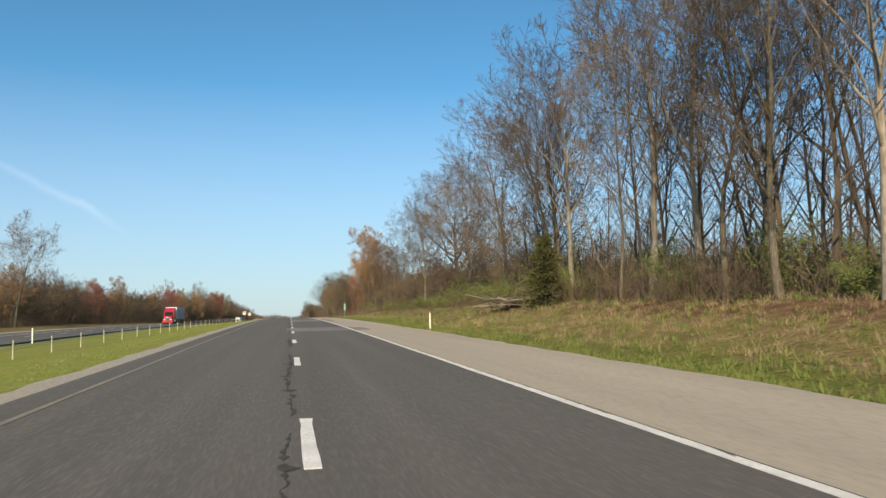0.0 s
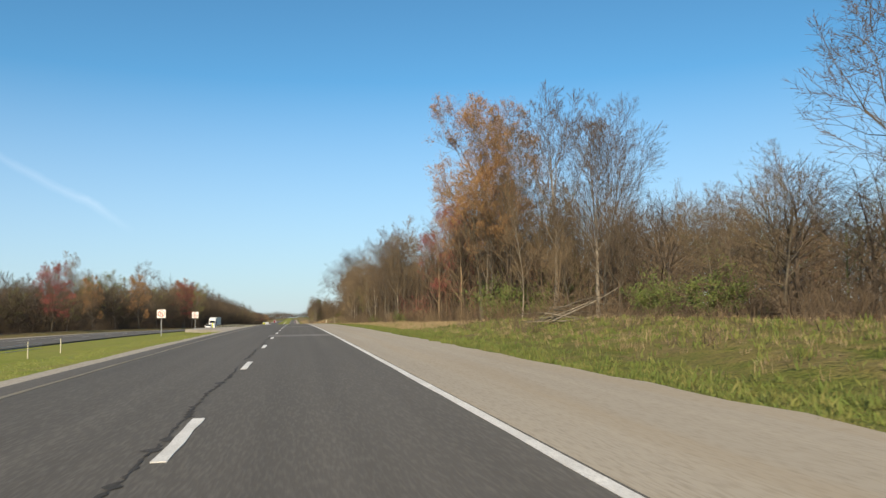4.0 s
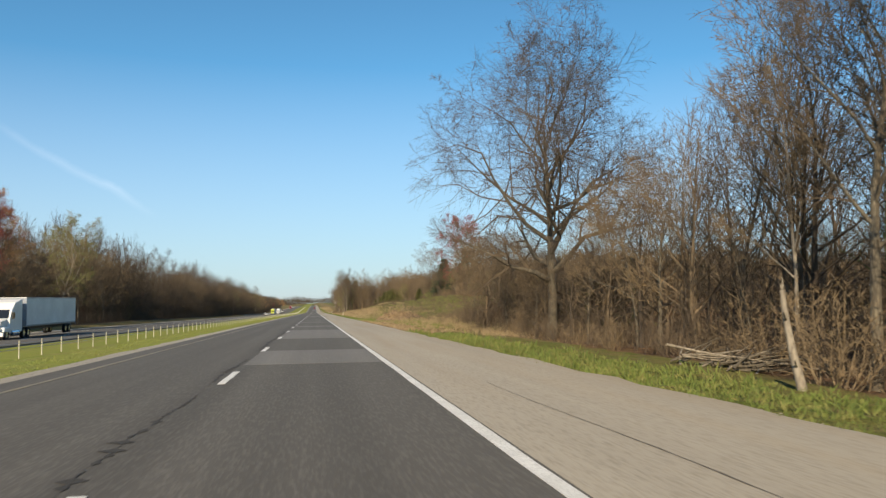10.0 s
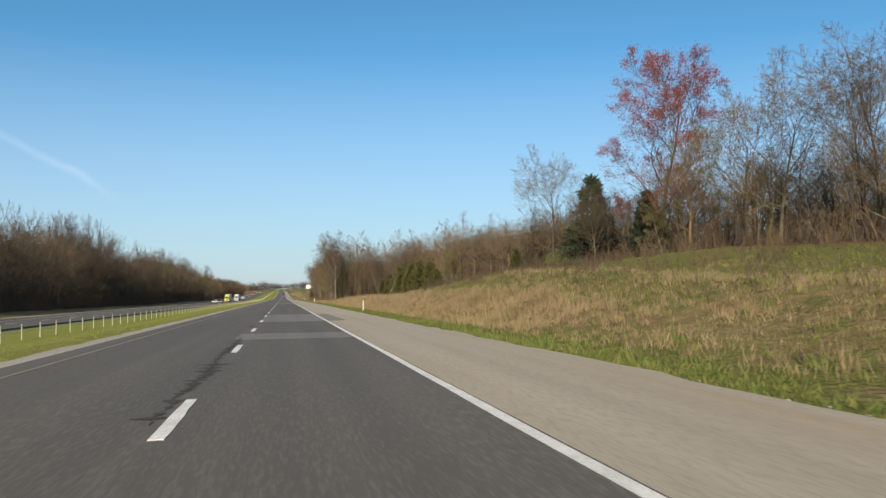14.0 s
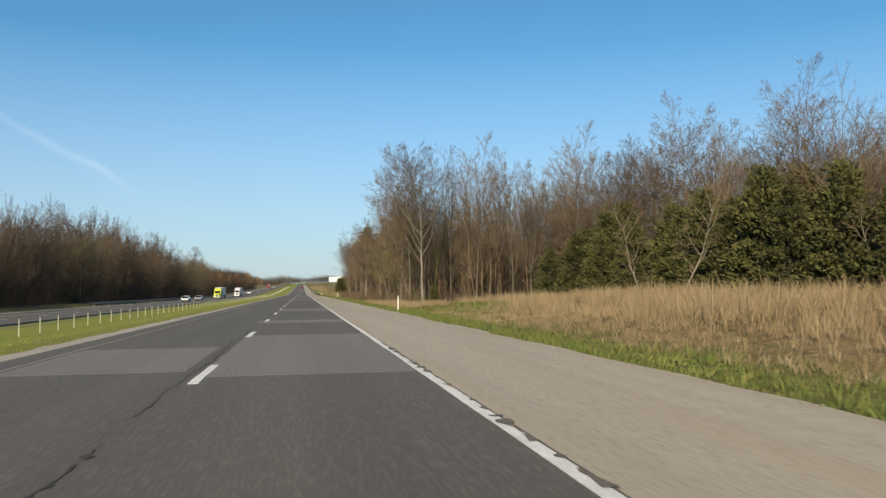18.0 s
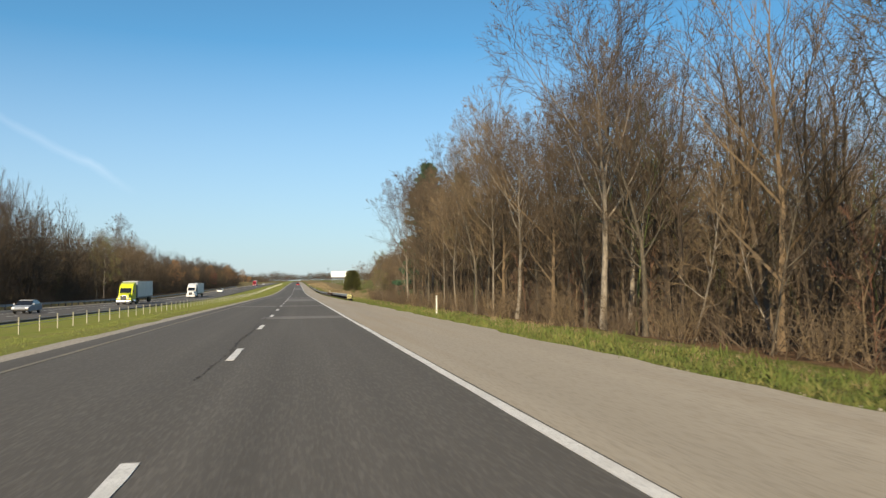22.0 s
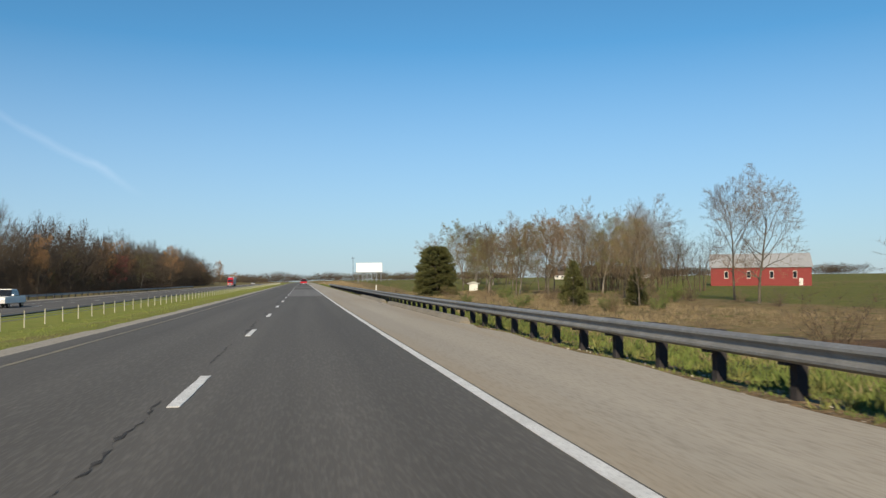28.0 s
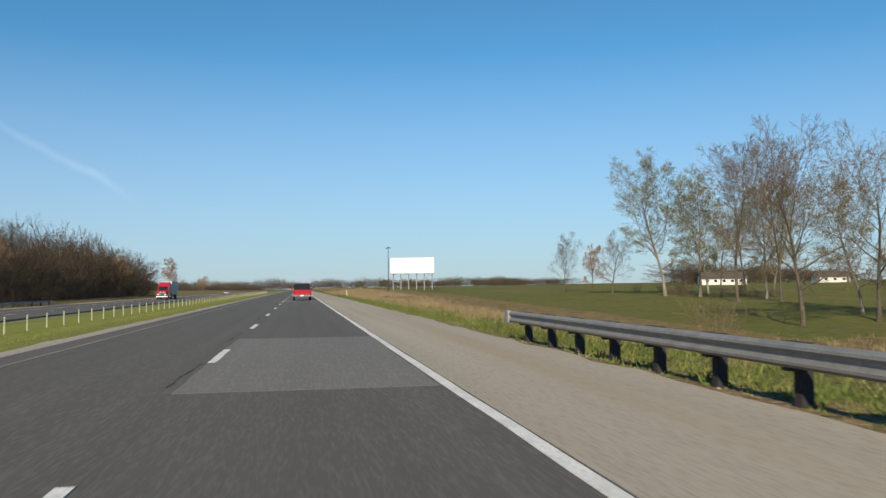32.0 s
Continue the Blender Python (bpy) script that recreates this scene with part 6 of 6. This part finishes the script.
def semi_truck(x, y, cab, trailer, label, length=14.5, blank=False, turn=0.0, z=None):
    """A tractor with a sleeper cab and a box trailer; it faces -y."""
    z = float(road_z(y)) + LEFT_DROP if z is None else z
    ob = empty("semi_truck", (x, y, z), turn)
    hood = [(-2.9, 0.55), (-2.95, 1.25), (-2.75, 1.75), (-1.2, 2.05), (-1.1, 0.55)]
    profile_bar("hood", hood, cab, ob, -0.85, 0.85, 0.06)
    cabp = [(-1.25, 0.6), (-1.25, 2.0), (-0.75, 2.9), (0.1, 3.55), (1.6, 3.85), (1.9, 3.85), (1.9, 0.7)]
    profile_bar("cab", cabp, cab, ob, -1.12, 1.12, 0.07)
    bm = bmesh.new()
    q = [(-0.95, -1.262, 2.04), (0.95, -1.262, 2.04), (0.9, -0.80, 2.86), (-0.9, -0.80, 2.86)]
    f = [bm.verts.new(p) for p in q]
    b = [bm.verts.new((p[0], p[1] + 0.05, p[2] - 0.02)) for p in q]
    bm.faces.new(f)
    bm.faces.new(b[::-1])
    for i in range(4):
        bm.faces.new((f[i], b[i], b[(i + 1) % 4], f[(i + 1) % 4]))
    bmesh.ops.recalc_face_normals(bm, faces=bm.faces)
    bmesh.ops.translate(bm, verts=bm.verts, vec=(0, -0.012, 0.01))
    part("windscreen", bm, GLASS, ob)
    for s in (-1, 1):
        boxed("side_window", (s * 1.125 - 0.01, s * 1.125 + 0.01, -0.9, -0.05, 1.95, 2.6), GLASS, ob, 0.008)
        boxed("headlight", (s * 0.72 - 0.17, s * 0.72 + 0.17, -2.99, -2.9, 0.95, 1.2), LAMP, ob, 0.02)
        boxed("mirror", (s * 1.32 - 0.08, s * 1.32 + 0.08, -1.2, -1.1, 1.95, 2.6), BLACK_PAINT, ob, 0.02)
        boxed("fender", (s * 0.98 - 0.2, s * 0.98 + 0.2, -2.7, -1.4, 0.75, 1.2), cab, ob, 0.09)
        bm = rod(bmesh.new(), (s * 1.0, -1.0, 0.62), (s * 1.0, 0.9, 0.62), 0.3, 14)
        part("fuel_tank", bm, CHROME, ob)
    boxed("grille", (-0.48, 0.48, -3.0, -2.93, 0.85, 1.62), CHROME, ob, 0.02)
    for k in range(5):
        boxed("grille_bar", (-0.42, 0.42, -3.02, -3.003, 0.93 + k * 0.14, 0.98 + k * 0.14), BLACK_PAINT, ob)
    boxed("bumper", (-1.2, 1.2, -3.12, -2.85, 0.35, 0.72), CHROME if blank else cab, ob, 0.05)
    boxed("chassis", (-0.45, 0.45, -2.5, 3.9 + length, 0.72, 1.02), BLACK_PAINT, ob)
    boxed("trailer", (-1.28, 1.28, 2.6, 2.6 + length, 1.12, 4.05), trailer, ob, 0.03)
    boxed("front_rail", (-1.27, 1.27, 2.55, 2.597, 1.15, 4.0), GREY_TRAILER if trailer is TRAILER else TRAILER, ob, 0.01)
    for s in (-1, 1):
        boxed("side_rail", (s * 1.29 - 0.012, s * 1.29 + 0.012, 2.65, 2.55 + length, 1.12, 1.28), STEEL, ob)
        boxed("top_rail", (s * 1.29 - 0.012, s * 1.29 + 0.012, 2.65, 2.55 + length, 3.94, 4.03), STEEL, ob)
    for yy in (-2.0, 2.3, 3.5, length - 0.6, length + 0.7):
        for s in (-1, 1):
            wheel(ob, s * 1.02, yy, 0.51, 0.34 if yy > 0 else 0.28)
    return tagged(ob, label, "truck", "oncoming traffic")


semi_truck(-28.0, 438, WHITE_PAINT, TRAILER, "white semi-trailer truck on the oncoming carriageway", length=16)
semi_truck(-28.0, 927, LIME, TRAILER, "lime-yellow tractor with a white box trailer", blank=True)
semi_truck(-28.0, 1012, WHITE_PAINT, TRAILER, "white semi-trailer truck further along the oncoming carriageway")
semi_truck(-28.0, 1342, RED_PAINT, GREY_TRAILER, "dark red tractor with a blue-grey box trailer", blank=True, length=9)
semi_truck(-28.0, 192, RED_PAINT, GREY_TRAILER, "red tractor with a dark grey trailer on the oncoming carriageway", length=14)


def car(name, x, y, z, paint, label, turn=0.0, pickup=False):
    """A passenger car or a crew-cab pickup: faces -y before its turn."""
    ob = empty(name, (x, y, z), turn)
    if pickup:
        body = [(-2.85, 0.45), (-2.9, 0.8), (-2.8, 1.08), (-1.3, 1.16), (2.85, 1.14), (2.9, 0.62), (2.8, 0.45)]
        top = [(-1.25, 1.14), (-0.55, 1.80), (0.95, 1.82), (1.25, 1.14)]
        w, wb, wr = 0.98, (-1.85, 1.85), 0.39
    else:
        body = [(-2.25, 0.32), (-2.3, 0.6), (-2.15, 0.78), (-1.1, 0.93), (2.0, 0.98), (2.28, 0.85), (2.28, 0.4), (2.2, 0.32)]
        top = [(-1.15, 0.92), (-0.3, 1.42), (1.1, 1.45), (1.9, 0.97)]
        w, wb, wr = 0.89, (-1.4, 1.35), 0.32
    profile_bar("body", body, paint, ob, -w, w, 0.07)
    bm = bmesh.new()
    lo, hi = [], []
    for s in (-1, 1):
        lo.append([bm.verts.new((s * w * (0.96 if k in (0, 3) else 0.80), yy, zz)) for k, (yy, zz) in enumerate(top)])
    bm.faces.new(lo[0])
    bm.faces.new(lo[1][::-1])
    for i in range(4):
        bm.faces.new((lo[0][i], lo[0][(i + 1) % 4], lo[1][(i + 1) % 4], lo[1][i]))
    bmesh.ops.recalc_face_normals(bm, faces=bm.faces)
    bmesh.ops.bevel(bm, geom=list(bm.edges), offset=0.05, segments=2, affect="EDGES", profile=0.6)
    part("cabin", bm, GLASS, ob)
    boxed("roof", (-w * 0.79, w * 0.79, top[1][0] + 0.02, top[2][0] - 0.02, top[1][1] - 0.03, top[2][1] + 0.035), paint, ob, 0.03)
    for s in (-1, 1):
        for yy in wb:
            wheel(ob, s * (w - 0.12), yy, wr, 0.22)
        boxed("headlight", (s * w * 0.76 - 0.14, s * w * 0.76 + 0.14, body[1][0] - 0.02, body[1][0] + 0.12, body[1][1] - 0.05, body[1][1] + 0.14), LAMP, ob, 0.02)
        yb = body[4][0] if pickup else 2.2
        boxed("tail_light", (s * w * 0.9 - 0.08, s * w * 0.9 + 0.08, yb - 0.02, yb + 0.11, 0.72, 1.08 if pickup else 0.9), TAIL, ob, 0.02)
        boxed("mirror", (s * (w + 0.1) - 0.1, s * (w + 0.1) + 0.1, top[0][0] + 0.1, top[0][0] + 0.2, top[0][1] + 0.02, top[0][1] + 0.22), paint, ob, 0.03)
    if pickup:
        boxed("bumper", (-w, w, 2.86, 3.05, 0.42, 0.62), CHROME, ob, 0.03)
        boxed("tailgate", (-w * 0.78, w * 0.78, 2.88, 2.935, 0.66, 1.12), paint, ob, 0.02)
        boxed("rear_window", (-0.62, 0.62, 1.10, 1.18, 1.24, 1.70), GLASS, ob, 0.01)
        boxed("plate", (-0.16, 0.16, 3.052, 3.06, 0.46, 0.58), BOARD, ob)
    else:
        boxed("bumper", (-w * 0.98, w * 0.98, -2.34, -2.2, 0.34, 0.52), BLACK_PAINT, ob, 0.03)
    return tagged(ob, label, "pickup truck" if pickup else "car")


car("pickup_truck", 1.85, 1248, float(road_z(1248)), RED_PAINT, "red crew-cab pickup truck in the driving lane ahead", 180, True)
zl = lambda y: float(road_z(y)) + LEFT_DROP
car("car", -28.0, 850, zl(850), WHITE_PAINT, "small white car on the oncoming carriageway")
car("car", -28.0, 876, zl(876), GREY_TRAILER, "grey car on the oncoming carriageway")
car("car", -24.3, 390, zl(390), WHITE_PAINT, "white car on the oncoming carriageway")
car("car", -28.0, 1490, zl(1490), WHITE_PAINT, "distant white car on the oncoming carriageway")
car("pickup_truck", -28.0, 1094, zl(1094), WHITE_PAINT, "white pickup truck on the oncoming carriageway", 0, True)

# ------------------------------------------------------------------ field: billboard, barn, houses, shed
bb = empty("billboard", (33, 1379, float(ground_z(33, 1379))), -18)
tagged(bb, "blank white billboard on steel legs in the field", "billboard")
boxed("panel", (-6.3, 6.3, -0.15, 0.15, 4.6, 9.0), BOARD, bb, 0.03)
for k in range(6):
    xx = -5.6 + k * 2.24
    boxed("leg", (xx - 0.12, xx + 0.12, 0.16, 0.46, -0.5, 8.6), STEEL, bb, 0.02)
boxed("walkway", (-6.2, 6.2, -0.9, -0.16, 4.38, 4.46), STEEL, bb)
for k in range(4):
    xx = -4.8 + k * 3.2
    bm = rod(bmesh.new(), (xx, -0.16, 4.42), (xx, -1.5, 4.3), 0.04, 6)
    lamp = part("lamp_arm", bm, BLACK_PAINT, bb)
    boxed("lamp", (xx - 0.3, xx + 0.3, -1.8, -1.45, 4.25, 4.45), BLACK_PAINT, lamp, 0.03)
mast = empty("light_mast", (24, 1360, float(ground_z(24, 1360))))
tagged(mast, "thin dark pole with a small cross-arm beside the billboard", "pole")
part("pole", rod(bmesh.new(), (0, 0, -0.5), (0, 0, 11.5), 0.12, 10, 0.07), DARK_WOOD, mast)
boxed("cross_arm", (-0.7, 0.7, -0.06, 0.06, 10.9, 11.1), DARK_WOOD, mast)


def house(name, x, y, w, d, h, rise, wall, roof, turn, label, category, windows=3):
    """A gabled building: wall block with a gable, roof slopes with overhang, door and windows."""
    z = float(ground_z(x, y))
    ob = empty(name, (x, y, z), turn)
    bm = bmesh.new()
    ol = [(-d / 2, -0.4), (-d / 2, h), (0, h + rise), (d / 2, h), (d / 2, -0.4)]
    a = [bm.verts.new((-w / 2, p, q)) for p, q in ol]
    b = [bm.verts.new((w / 2, p, q)) for p, q in ol]
    bm.faces.new(a[::-1])
    bm.faces.new(b)
    for i in range(5):
        bm.faces.new((a[i], a[(i + 1) % 5], b[(i + 1) % 5], b[i]))
    bmesh.ops.recalc_face_normals(bm, faces=bm.faces)
    part("wall", bm, wall, ob)
    for s in (-1, 1):
        bm = bmesh.new()
        e = 0.45
        run, k = d / 2 + e, rise / (d / 2)
        pts = [(0, h + rise + 0.03), (s * run, h + rise - k * run + 0.03), (s * run, h + rise - k * run + 0.17), (0, h + rise + 0.19)]
        a = [bm.verts.new((-w / 2 - e, p, q)) for p, q in pts]
        b = [bm.verts.new((w / 2 + e, p, q)) for p, q in pts]
        bm.faces.new(a)
        bm.faces.new(b[::-1])
        for i in range(4):
            bm.faces.new((a[i], b[i], b[(i + 1) % 4], a[(i + 1) % 4]))
        bmesh.ops.recalc_face_normals(bm, faces=bm.faces)
        part("roof", bm, roof, ob)
    for s in (-1, 1):
        for i in range(windows):
            xx = -w / 2 + w * (i + 0.7) / (windows + 0.4)
            win = boxed("window", (xx - 0.55, xx + 0.55, s * d / 2 - 0.03, s * d / 2 + 0.03, h * 0.38, h * 0.78), SIDING if wall is not SIDING else TRAILER, ob, 0.01)
            boxed("pane", (xx - 0.46, xx + 0.46, s * d / 2 - 0.04, s * d / 2 + 0.04, h * 0.41, h * 0.75), GLASS, win)
    boxed("door", (w * 0.38, w * 0.38 + 1.0, -d / 2 - 0.035, -d / 2 + 0.03, 0.0, min(2.1, h * 0.85)), BARK if wall is SIDING else SIDING, ob, 0.01)
    return tagged(ob, label, category)


house("barn", 140, 1226, 28, 14, 5.6, 4.0, BARN_RED, ROOF, -30, "red board barn with a grey roof among bare trees", "barn", 4)
house("shed", 46.2, 1210, 2.8, 2.2, 1.9, 0.3, SIDING, SIDING, 80, "small white pasture shed in the grass", "shed", 0)
house("farmhouse", 138, 1395, 14, 8, 2.2, 1.9, SIDING, ROOF_BROWN, -20, "long low white farmhouse beyond the pasture", "house", 5)
house("farmhouse", 182, 1400, 10, 7, 2.2, 1.7, SIDING, ROOF_BROWN, -15, "small white house beyond the pasture trees", "house", 3)
